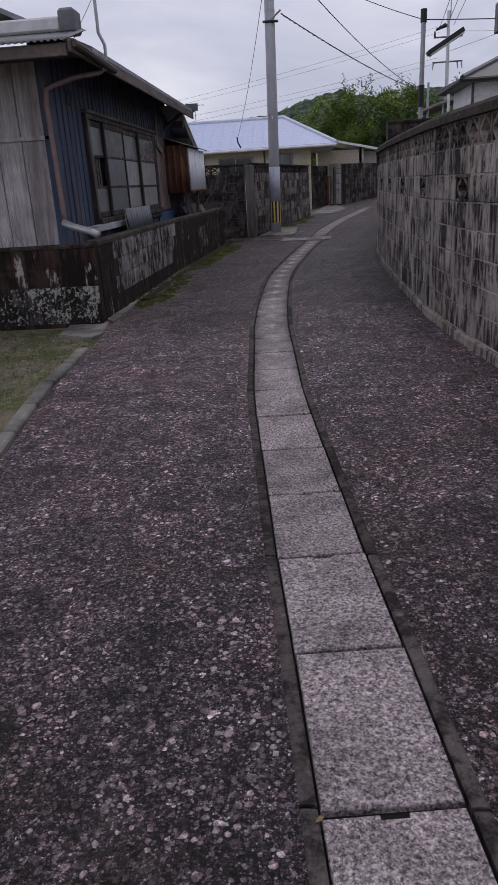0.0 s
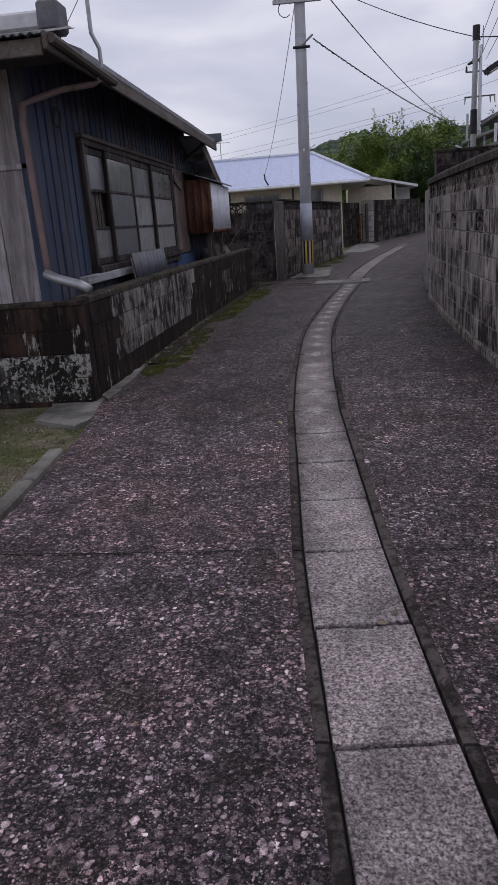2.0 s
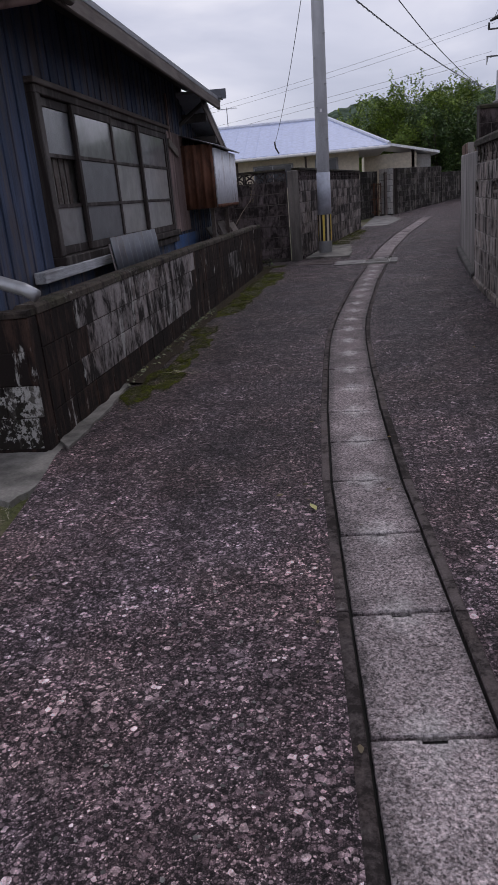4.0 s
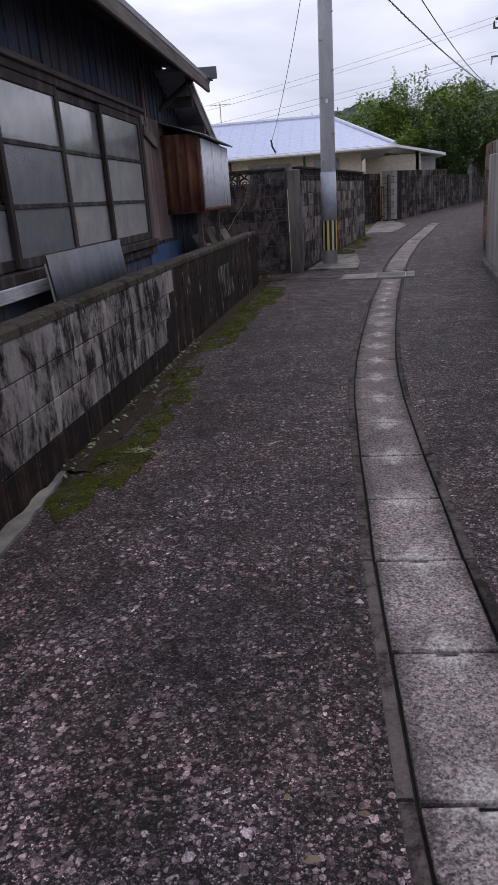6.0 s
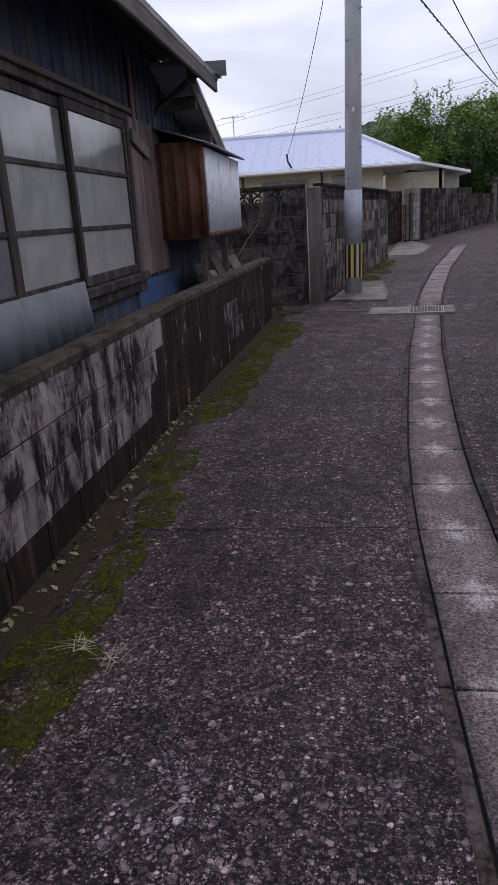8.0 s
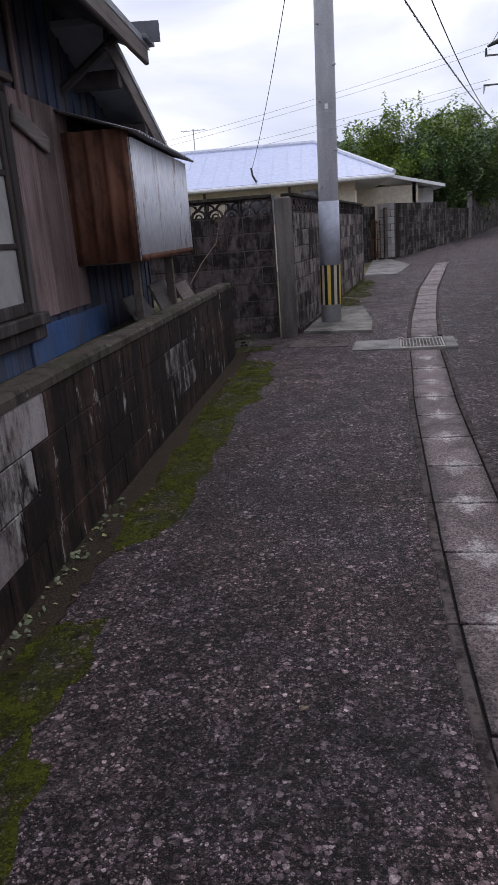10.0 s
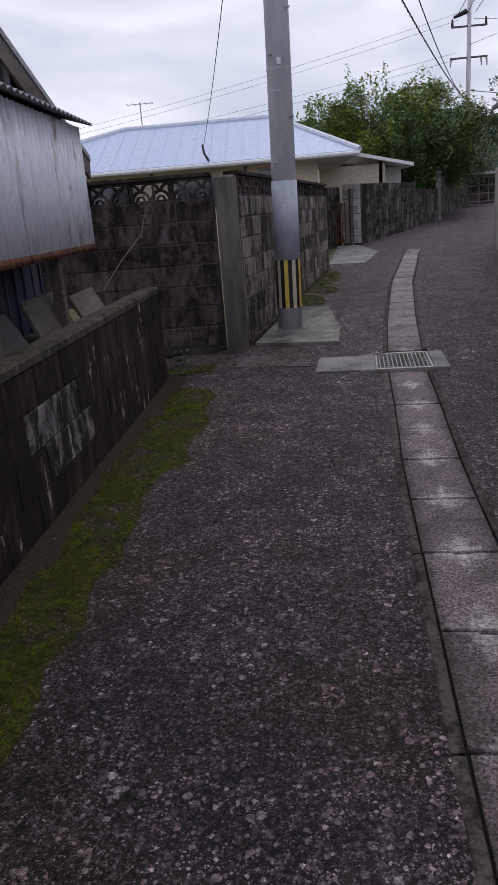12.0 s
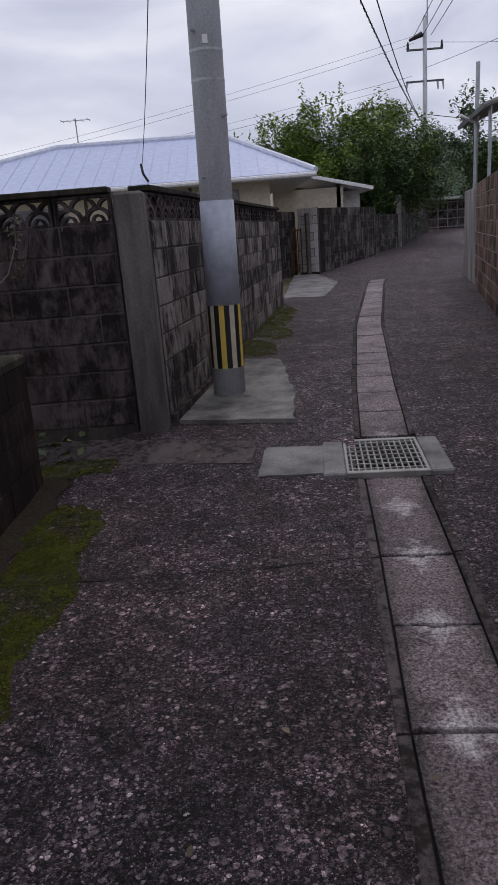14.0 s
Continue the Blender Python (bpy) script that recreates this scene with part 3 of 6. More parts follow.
def build_gutter():
    """The bed of the covered gutter, its edge strips and its lids."""
    ys = [-8 + 0.5 * i for i in range(77)]
    verts, faces = [], []
    for y in ys:
        x = lerp_table(GUTTER, y)
        verts += [(x - 0.13, y, gz(y) - 0.022), (x + lid_width(y) + 0.13, y, gz(y) - 0.022)]
    faces = [(2 * i, 2 * i + 1, 2 * i + 3, 2 * i + 2) for i in range(len(ys) - 1)]
    bed = tagged(new("gutter", mesh_of("gutter", verts, faces, DARK)), "covered roadside gutter with speckled concrete lids", "gutter", kind="structure")
    meshes = {}
    y, step = -0.77, 0.60
    while y < 29.9:
        if 17.7 < y < 18.0:
            y = 18.44
            continue
        yc = y + step / 2
        w = lid_width(yc)
        key = (round(w, 2), step)
        if key not in meshes:
            meshes[key] = [lid_mesh(round(w, 2), step - 0.016, hole) for hole in (True, False)]
        xa, xb = lerp_table(GUTTER, y), lerp_table(GUTTER, y + step)
        ang = math.degrees(math.atan2(-(xb - xa), step))
        sway = random.uniform(-0.5, 0.5)
        piece("lid", meshes[key][0 if random.random() < 0.75 else 1], bed, pose((xa + xb) / 2 + w / 2, yc, gz(yc) + 0.001 + random.uniform(-0.003, 0.003), random.uniform(-0.25, 0.25) - math.degrees(math.atan2(gz(y) - gz(y + step), step)), random.uniform(-0.3, 0.3), ang + sway))
        y += step
    for side in (-1, 1):
        y = -1.37
        while y < 29.3:
            step = 1.2
            if 17.3 < y < 18.3:
                y = 18.44
                continue
            step = min(step, 17.72 - y) if y < 17.7 else step
            off = -STRIP_W / 2 - GAP if side < 0 else STRIP_W / 2 + GAP
            n = 5
            bm = bmesh.new()
            rows = []
            for k in range(n):
                t = y + 0.006 + (step - 0.012) * k / (n - 1)
                x = lerp_table(GUTTER, t) + (0 if side < 0 else lid_width(t)) + off
                j = 0.003 * noise.noise((x, t * 3, side))
                z = gz(t) + 0.004
                prof = [(-STRIP_W / 2, z - 0.04), (-STRIP_W / 2, z - 0.004), (-STRIP_W / 2 + 0.006 + j, z), (STRIP_W / 2 - 0.006 + j, z), (STRIP_W / 2, z - 0.004), (STRIP_W / 2, z - 0.04)]
                rows.append([bm.verts.new((x + px, t, pz)) for px, pz in prof])
            for a, b in zip(rows, rows[1:]):
                for c in range(5):
                    bm.faces.new((a[c], b[c], b[c + 1], a[c + 1]))
            bm.faces.new(rows[0])
            bm.faces.new(rows[-1][::-1])
            part("edge_strip", bm, STRIP, bed)
            y += step
    return bed


def lid_mesh(w, d, hole):
    """A lid with chipped edges and, on most, a lifting notch in its far end."""
    bm = bmesh.new()
    n = 0.035 if hole else 0.0
    out = [(-w / 2, -d / 2), (w / 2, -d / 2), (w / 2, d / 2)]
    if hole:
        out += [(n, d / 2), (n, d / 2 - 0.014), (-n, d / 2 - 0.014), (-n, d / 2)]
    out += [(-w / 2, d / 2)]
    top = [bm.verts.new((x * 0.985, y * 0.988, 0.0)) for x, y in out]
    low = [bm.verts.new((x, y, -0.006)) for x, y in out]
    bot = [bm.verts.new((x, y, -0.05)) for x, y in out]
    bm.faces.new(top)
    k = len(out)
    for a, b in ((top, low), (low, bot)):
        for i in range(k):
            bm.faces.new((b[i], b[(i + 1) % k], a[(i + 1) % k], a[i]))
    me = bpy.data.meshes.new("lid")
    bm.to_mesh(me)
    bm.free()
    me.materials.append(LID)
    return me


# ---- block walls ----


def block_wall(name, line, courses, label, block, mortar, base=None, thick=0.12, cap=0.0, cap_mat=None, first=0.0, course=0.2, length=0.4, deco=(), stack=False, skip=None, pick=None, loose=0.004, far=False, joint=0.010, over=0.025):
    """A wall of concrete blocks along a plan line: a recessed mortar core, blocks as pieces, a coping.
    deco: pattern courses left open; skip(s, course): blocks left out; base(s): the height of the ground."""
    ln = Line(line)
    base = base or (lambda s: (gz_beyond if far else gz)(ln.at(s)[0].y))
    z0 = min(base(0), base(ln.length)) + first
    root = tagged(new(name), label, "wall", kind="structure")
    solid = [c for c in range(courses) if c not in deco]
    runs, run = [], [solid[0], solid[0]]
    for c in solid[1:]:
        if c == run[1] + 1:
            run[1] = c
        else:
            runs.append(run)
            run = [c, c]
    runs.append(run)
    n = max(2, int(ln.length / 0.8) + 1)
    bm = bmesh.new()
    for a, b in runs:
        lo = -0.3 if a == 0 else a * course
        rows = []
        for i in range(n):
            f = ln.place(ln.length * i / (n - 1), z0)
            t = thick / 2 - 0.007
            rows.append([bm.verts.new(f @ Vector((0, y, z))) for y, z in ((-t, lo), (t, lo), (t, (b + 1) * course - 0.002), (-t, (b + 1) * course - 0.002))])
        for p, q in zip(rows, rows[1:]):
            for k in range(4):
                bm.faces.new((p[k], p[(k + 1) % 4], q[(k + 1) % 4], q[k]))
        bm.faces.new(rows[0][::-1])
        bm.faces.new(rows[-1])
    bmesh.ops.recalc_face_normals(bm, faces=bm.faces)
    part("mortar_core", bm, mortar, root)
    full, meshes = None, {}
    for c in solid:
        s = 0.0 if (stack or c % 2 == 0) else -length / 2
        while s < ln.length - 0.03:
            a, b = max(s, 0), min(s + length, ln.length)
            s += length
            if b - a < 0.05 or (skip and skip((a + b) / 2, c)):
                continue
            mat = pick((a + b) / 2, c) if pick else block
            key = (round(b - a, 2), mat.name)
            if key not in meshes:
                meshes[key] = box_mesh("block", key[0] - joint, thick, course - joint, 0.6 * joint, mat)
            m = ln.place((a + b) / 2, z0 + (c + 0.5) * course)
            wob = pose(0, random.uniform(-loose, loose) * 0.6, 0, random.uniform(-0.5, 0.5), 0, random.uniform(-0.4, 0.4))
            piece("block", meshes[key], root, m @ wob)
    if cap:
        bm = bmesh.new()
        rows = []
        n2 = max(2, int(ln.length / 0.25) + 1)
        zc = z0 + courses * course
        for i in range(n2):
            s = ln.length * i / (n2 - 1)
            f = ln.place(s, zc)
            j = 0.006 * noise.noise((s * 3, zc, 5.0))
            w = thick / 2 + over
            rows.append([bm.verts.new(f @ Vector((0, y, z))) for y, z in ((-w, 0.002), (w, 0.002), (w + j, cap * 0.7), (w * 0.8, cap + j), (-w * 0.8, cap + j), (-w + j, cap * 0.7))])
        for p, q in zip(rows, rows[1:]):
            for k in range(6):
                bm.faces.new((p[k], p[(k + 1) % 6], q[(k + 1) % 6], q[k]))
        bm.faces.new(rows[0][::-1])
        bm.faces.new(rows[-1])
        bmesh.ops.recalc_face_normals(bm, faces=bm.faces)
        part("coping", bm, cap_mat or CAP, root, "mossy rounded concrete coping")
    if far:
        set_beyond(root)
    return root, ln, z0


def screen_block_mesh(kind, wide, size, thick, mat):
    """An open pattern block: a frame with a diamond cross or with arcs."""
    bm = bmesh.new()
    h, e, hw = size / 2, 0.016, wide / 2
    for x0, x1, z0, z1 in ((-hw, hw, -h, -h + e), (-hw, hw, h - e, h), (-hw, -hw + e, -h + e, h - e), (hw - e, hw, -h + e, h - e)):
        add_box(bm, x0, x1, -thick / 2, thick / 2, z0, z1)
    if kind == "diamond":
        # a diamond ring that touches the frame
        d = 0.93
        corners = [(hw * d, 0), (0, h * d), (-hw * d, 0), (0, -h * d)]
        for (xa, za), (xb, zb) in zip(corners, corners[1:] + corners[:1]):
            mid, run = ((xa + xb) / 2, (za + zb) / 2), math.hypot(xb - xa, zb - za)
            tilt = -math.degrees(math.atan2(zb - za, xb - xa))
            add_box(bm, -run / 2 - 0.01, run / 2 + 0.01, -thick * 0.45, thick * 0.45, -0.013, 0.013, 0, pose(mid[0], 0, mid[1], 0, tilt, 0))
    me = finish(bm, "screen_block", mat)
    return me


def finish(bm, name, mat):
    bmesh.ops.recalc_face_normals(bm, faces=bm.faces)
    me = bpy.data.meshes.new(name)
    bm.to_mesh(me)
    bm.free()
    me.materials.append(mat)
    return me


def add_arc(bm, cx, cz, r0, r1, a0, a1, thick, n=8, lo=None, hi=None):
    """A flat arc band, clipped between the lines z = lo and z = hi."""
    rows = []
    for k in range(n + 1):
        a = a0 + (a1 - a0) * k / n
        ring = []
        for y in (-thick / 2, thick / 2):
            for r in (r0, r1):
                x, z = cx + r * math.cos(a), cz + r * math.sin(a)
                ring.append(bm.verts.new((x, y, min(max(z, lo), hi))))
        rows.append(ring)
    for p, q in zip(rows, rows[1:]):
        for i, j in ((0, 1), (1, 3), (3, 2), (2, 0)):
            bm.faces.new((p[i], p[j], q[j], q[i]))
    bm.faces.new([rows[0][i] for i in (0, 1, 3, 2)])
    bm.faces.new([rows[-1][i] for i in (2, 3, 1, 0)])


def wave_block_mesh(w, h, thick, mat):
    """An open wave-pattern block: overlapping arches in a frame."""
    bm = bmesh.new()
    e = 0.018
    for x0, x1, z0, z1 in ((-w / 2, w / 2, 0, e), (-w / 2, -w / 2 + e, e, h - e), (w / 2 - e, w / 2, e, h - e), (-w / 2, w / 2, h - e, h)):
        add_box(bm, x0, x1, -thick / 2, thick / 2, z0, z1)
    for cx in (-w * 0.25, w * 0.25):
        add_arc(bm, cx, e, w * 0.185, w * 0.245, 0, math.pi, thick * 0.9, 8, e, h - e)
        add_arc(bm, cx, e, w * 0.075, w * 0.115, 0, math.pi, thick * 0.8, 6, e, h - e)
    add_arc(bm, 0, h * 0.48, w * 0.19, w * 0.245, 0, math.pi, thick * 0.85, 8, e, h - e)
    for cx, a0, a1 in ((-w / 2 + e, 0, math.pi / 2), (w / 2 - e, math.pi / 2, math.pi)):
        add_arc(bm, cx, h * 0.48, w * 0.16, w * 0.215, a0, a1, thick * 0.85, 5, e, h - e)
    return finish(bm, "screen_block", mat)


def screen_course(root, ln, z, me, size, lift=0.0):
    k = max(1, round(ln.length / size))
    for i in range(k):
        piece("screen_block", me, root, ln.place((i + 0.5) * ln.length / k, z + lift))


build_gutter()

# ---- the walls along the lane ----


def plinth(root, ln, z0, height, thick, mat, name="plinth"):
    bm = bmesh.new()
    n = max(2, int(ln.length / 0.4) + 1)
    rows = []
    for i in range(n):
        s = ln.length * i / (n - 1)
        f = ln.place(s, z0)
        j = 0.008 * noise.noise((s * 2, 0, 3))
        w = thick / 2
        rows.append([bm.verts.new(f @ Vector((0, y, z))) for y, z in ((-w, -0.3), (w + j, -0.3), (w + j, height * 0.8), (w - 0.02, height), (-w, height))])
    for p, q in zip(rows, rows[1:]):
        for k in range(5):
            bm.faces.new((p[k], p[(k + 1) % 5], q[(k + 1) % 5], q[k]))
    bm.faces.new(rows[0][::-1])
    bm.faces.new(rows[-1])
    bmesh.ops.recalc_face_normals(bm, faces=bm.faces)
    return part(name, bm, mat, root)


def right_wall():
    """The tall grey-tan wall on a rough footing, with a course of diamond screen blocks under its coping."""
    line = [(2.93, 1.2), (2.37, 4.95), (2.25, 6.07), (2.18, 7.21), (2.175, 9.6), (2.215, 11.84), (2.265, 13.1), (2.33, 14.2)]
    course = 0.21
    root, ln, z0 = block_wall("wall_right", line, 8, "tall grey-tan concrete block wall streaked with black mould", BLOCK_R, MORTAR, thick=0.14, deco=(5, 7), first=0.10, cap=0.09, course=course)
    plinth(root, ln, 0.0, 0.09, 0.17, FOOT_R)
    screen_course(root, ln, z0 + 7.5 * course, screen_block_mesh("diamond", 0.27, course, 0.10, FOOT_R), 0.27)
    # sixth course: every fourth block is an open diamond block
    hollow = screen_block_mesh("diamond", 0.39, 0.20, 0.13, FOOT_R)
    solid = box_mesh("block", 0.39, 0.14, 0.20, 0.007, BLOCK_R)
    s, k = 0.12, 0
    while s < ln.length:
        m = ln.place(s, z0 + 5.5 * course)
        if k % 4 == 0:
            piece("screen_block", hollow, root, m)
        else:
            piece("block", solid, root, m @ pose(0, random.uniform(-0.002, 0.002), 0, random.uniform(-0.4, 0.4)))
            part("mortar_bed", box(-0.205, 0.205, -0.063, 0.063, -0.105, 0.105, 0, m), MORTAR, root)
        s, k = s + 0.4, k + 1
    # a control joint of pale mortar
    part("joint_pilaster", box(-0.03, 0.03, 0.062, 0.076, 0.1, 1.55, 0.004, ln.place(5.9, 0)), MORTAR, root)


right_wall()
# the rendered wall and the taller block wall behind the end of the tall one
rendered = tagged(part("wall_rendered", box(-0.07, 0.07, 0, 4.5, -0.3, 1.75, 0.012, pose(2.41, 14.3, 0.0, 0.9, 0, -5.6)), RENDER), "pale cement-rendered garden wall with stains", "wall", kind="structure")
tagged(part("wall_footing", box(-0.05, 0.06, 0.3, 4.3, -0.3, 0.08, 0.02, pose(2.31, 14.3, 0.0, 0.9, 0, -5.6)), m_concrete("footing_concrete", (0.16, 0.15, 0.14), 0.7)), "rough concrete footing strip along the rendered wall", "footing", kind="structure")
block_wall("wall_return", [(2.68, 16.5), (6.5, 16.9)], 11, "dark tall block wall behind the lane wall", BLOCK_P, MORTAR_D, cap=0.06, thick=0.15, first=0.1, course=0.211)
block_wall("wall_brown", [(2.76, 18.1), (2.86, 19.3), (3.06, 20.4), (4.49, 26.0)], 9, "brown-stained concrete block wall along the lane", BLOCK_B, MORTAR, thick=0.14, first=0.04, course=0.2, far=True)
set_beyond(tagged(part("wall_pier", box(-0.08, 0.08, 0, 2.35, -0.3, 1.70, 0.015, pose(4.58, 26.1, 0.17, 0, 0, -11.5)), RENDER), "pale rendered end pier of a block wall", "wall", kind="structure"))

LOW = [(-1.525, 7.86), (-1.50, 9.4), (-1.445, 12.7), (-1.275, 16.6), (-1.215, 18.0)]
block_wall("wall_low", LOW, 4, "low blackened retaining wall of concrete blocks with pale scars", BLOCK_L, BLOCK_L, thick=0.14, cap=0.06, cap_mat=CAP, first=0.0, course=0.209, loose=0.003, joint=0.006, over=0.005, pick=lambda s, c: BLOCK_L2 if c > 0 and 0.4 + random.uniform(0, 0.6) < s < 4.3 + 0.1 * c + random.uniform(-0.4, 0.3) or (6.9 < s < 7.7 and c in (1, 2)) else BLOCK_L)
block_wall("wall_low_return", [(-7.5, 7.79), (-1.46, 7.79)], 4, "low blackened retaining wall facing the grass verge", BLOCK_L, BLOCK_L, thick=0.14, cap=0.04, course=0.209, over=0.006, joint=0.006, pick=lambda s, c: BLOCK_LI if c < 2 else BLOCK_L)
CORNER = m_concrete("post_concrete", (0.19, 0.17, 0.158), 0.85, 1.0, True)


def corner_walls():
    """The grey wall that closes the yard, its corner post, and the wall along the lane behind the pole."""
    wave = wave_block_mesh(0.385, 0.185, 0.09, BLOCK_P)
    root, ln, z0 = block_wall("wall_cross", [(-7.0, 18.08), (-0.63, 18.08)], 8, "dark grey concrete block wall with wave-pattern screen blocks on top", BLOCK_P, MORTAR_D, thick=0.12, deco=(7,), first=0.06, far=True)
    screen_course(root, ln, z0 + 1.4, wave, 0.4)
    part("coping", box(-7.0, -0.64, 18.00, 18.16, z0 + 1.59, z0 + 1.63, 0.006), CAP, root, "thin mossy coping slab")
    part("corner_post", box(-0.61, -0.41, 17.97, 18.18, -0.2, 1.715, 0.018), CORNER, root, "square weathered concrete corner post")
    root2, ln2, z2 = block_wall("wall_lane", [(-0.46, 18.22), (0.88, 25.7)], 8, "grey concrete block wall along the lane behind the utility pole", BLOCK_P2, MORTAR_D, thick=0.12, deco=(7,), first=0.06, far=True)
    screen_course(root2, ln2, z2 + 1.4, wave, 0.4)
    bm = bmesh.new()
    add_box(bm, 0, ln2.length, -0.08, 0.08, 0, 0.04, 0.006, ln2.place(0, z2 + 1.59))
    part("coping", bm, CAP, root2, "thin mossy coping slab")
    plinth(root2, ln2, gz_beyond(18.3), 0.06, 0.2, BLOCK_P)


corner_walls()
# beyond the side opening
block_wall("wall_wing", [(1.85, 32.2), (2.33, 32.0)], 8, "pale grey block gate wing beside the opening", BLOCK_W, MORTAR_D, thick=0.15, first=0.02, far=True)
block_wall("wall_far", [(2.40, 32.1), (3.2, 33.6), (4.5, 36.0)], 8, "dark weathered block wall at the bend", BLOCK_D, MORTAR_D, thick=0.15, far=True)
block_wall("wall_far", [(4.6, 36.6), (6.0, 39.4)], 6, "lower dark block wall at the bend", BLOCK_D, MORTAR_D, thick=0.15, far=True)
block_wall("wall_far", [(6.0, 39.4), (9.9, 50.2)], 8, "dark block wall following the bend", BLOCK_D, MORTAR_D, thick=0.15, far=True)
part("end_post", box(-0.1, 0.1, -0.1, 0.1, -0.2, 1.75, 0.02, pose(6.0, 39.3, gz_beyond(39.3))), PALE, tagged(set_beyond(new("wall_end")), "pale concrete wall end post at the bend", "wall", kind="structure"))
block_wall("wall_yard", [(0.2, 29.4), (1.0, 30.6), (1.7, 32.3)], 8, "dark block wall behind the folding gate", BLOCK_D, MORTAR_D, thick=0.14, far=True)

# ---- the old blue house on the raised yard ----
HX, HY0, YARD = -1.80, 8.30, 0.72
YARD_TOP = 0.761
FROST_B = m_glass("bubbled_glass", (0.20, 0.205, 0.22), 0.3)
TIN_SHEET = m_metal("weathered_grey_tin", (0.155, 0.168, 0.195), 0.55, 0.5, 0.0, (0.13, 0.10, 0.09), 0.52, 0.66)
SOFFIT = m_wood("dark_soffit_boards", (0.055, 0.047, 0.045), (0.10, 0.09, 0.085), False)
PINK_WOOD = m_wood("bleached_plank", (0.27, 0.195, 0.185), (0.10, 0.07, 0.06), True, 0.8, 0.7, 0.46, 0.62)
PALE_PLANK = m_wood("pale_worn_plank", (0.30, 0.265, 0.24), (0.13, 0.10, 0.09), False, 0.8, 0.6)
PLASTER = m_plain("white_plaster", (0.62, 0.62, 0.63), 0.8)
SKIRT = m_metal("dull_corrugated_tin", (0.17, 0.175, 0.19), 0.5, 0.6, 0.0, (0.10, 0.06, 0.04))
STONE = m_concrete("ridge_end_stone", (0.20, 0.20, 0.22), 0.4)
TIN_ROOF = m_metal("old_grey_roofing", (0.24, 0.25, 0.28), 0.35, 0.55, 0.0, (0.12, 0.08, 0.06))


def bubble(m):
    nt = m.node_tree
    bs = nt.nodes["Principled BSDF"]
    g = nt.nodes.new("ShaderNodeNewGeometry")
    v = nt.nodes.new("ShaderNodeTexVoronoi")
    v.inputs["Scale"].default_value = 55
    bp = nt.nodes.new("ShaderNodeBump")
    bp.inputs["Strength"].default_value, bp.inputs["Distance"].default_value = 0.22, 0.006
    nt.links.new(g.outputs["Position"], v.inputs["Vector"])
    nt.links.new(v.outputs["Distance"], bp.inputs["Height"])
    nt.links.new(bp.outputs["Normal"], bs.inputs["Normal"])
    nt.links.new(bp.outputs["Normal"], bs.inputs["Coat Normal"])


bubble(FROST_B)


def corrugated(name, length, height, pitch, depth, mat, parent, m, label="", n=6, ribbed=False):
    """A sheet with round corrugations along local x, standing in local z, with thickness."""
    k = max(4, int(length / pitch * n))
    verts, faces = [], []
    for i in range(k + 1):
        x = length * i / k
        ph = (x / pitch) % 1.0
        y = depth * (math.sin(2 * math.pi * ph) if not ribbed else max(-1.0, min(1.0, 3.2 * (abs(ph - 0.5) * 2 - 0.28))))
        for z in (0, height):
            for t in (0, 0.003):
                verts.append((x, y + t, z))
    for i in range(k):
        a, b = 4 * i, 4 * i + 4
        faces += [(a, b, b + 2, a + 2), (a + 1, a + 3, b + 3, b + 1), (a, a + 1, b + 1, b), (a + 2, b + 2, b + 3, a + 3)]
    me = mesh_of(name, verts, faces, mat, True)
    ob = piece(name, me, parent, m)
    if label:
        tagged(ob, label)
    return ob


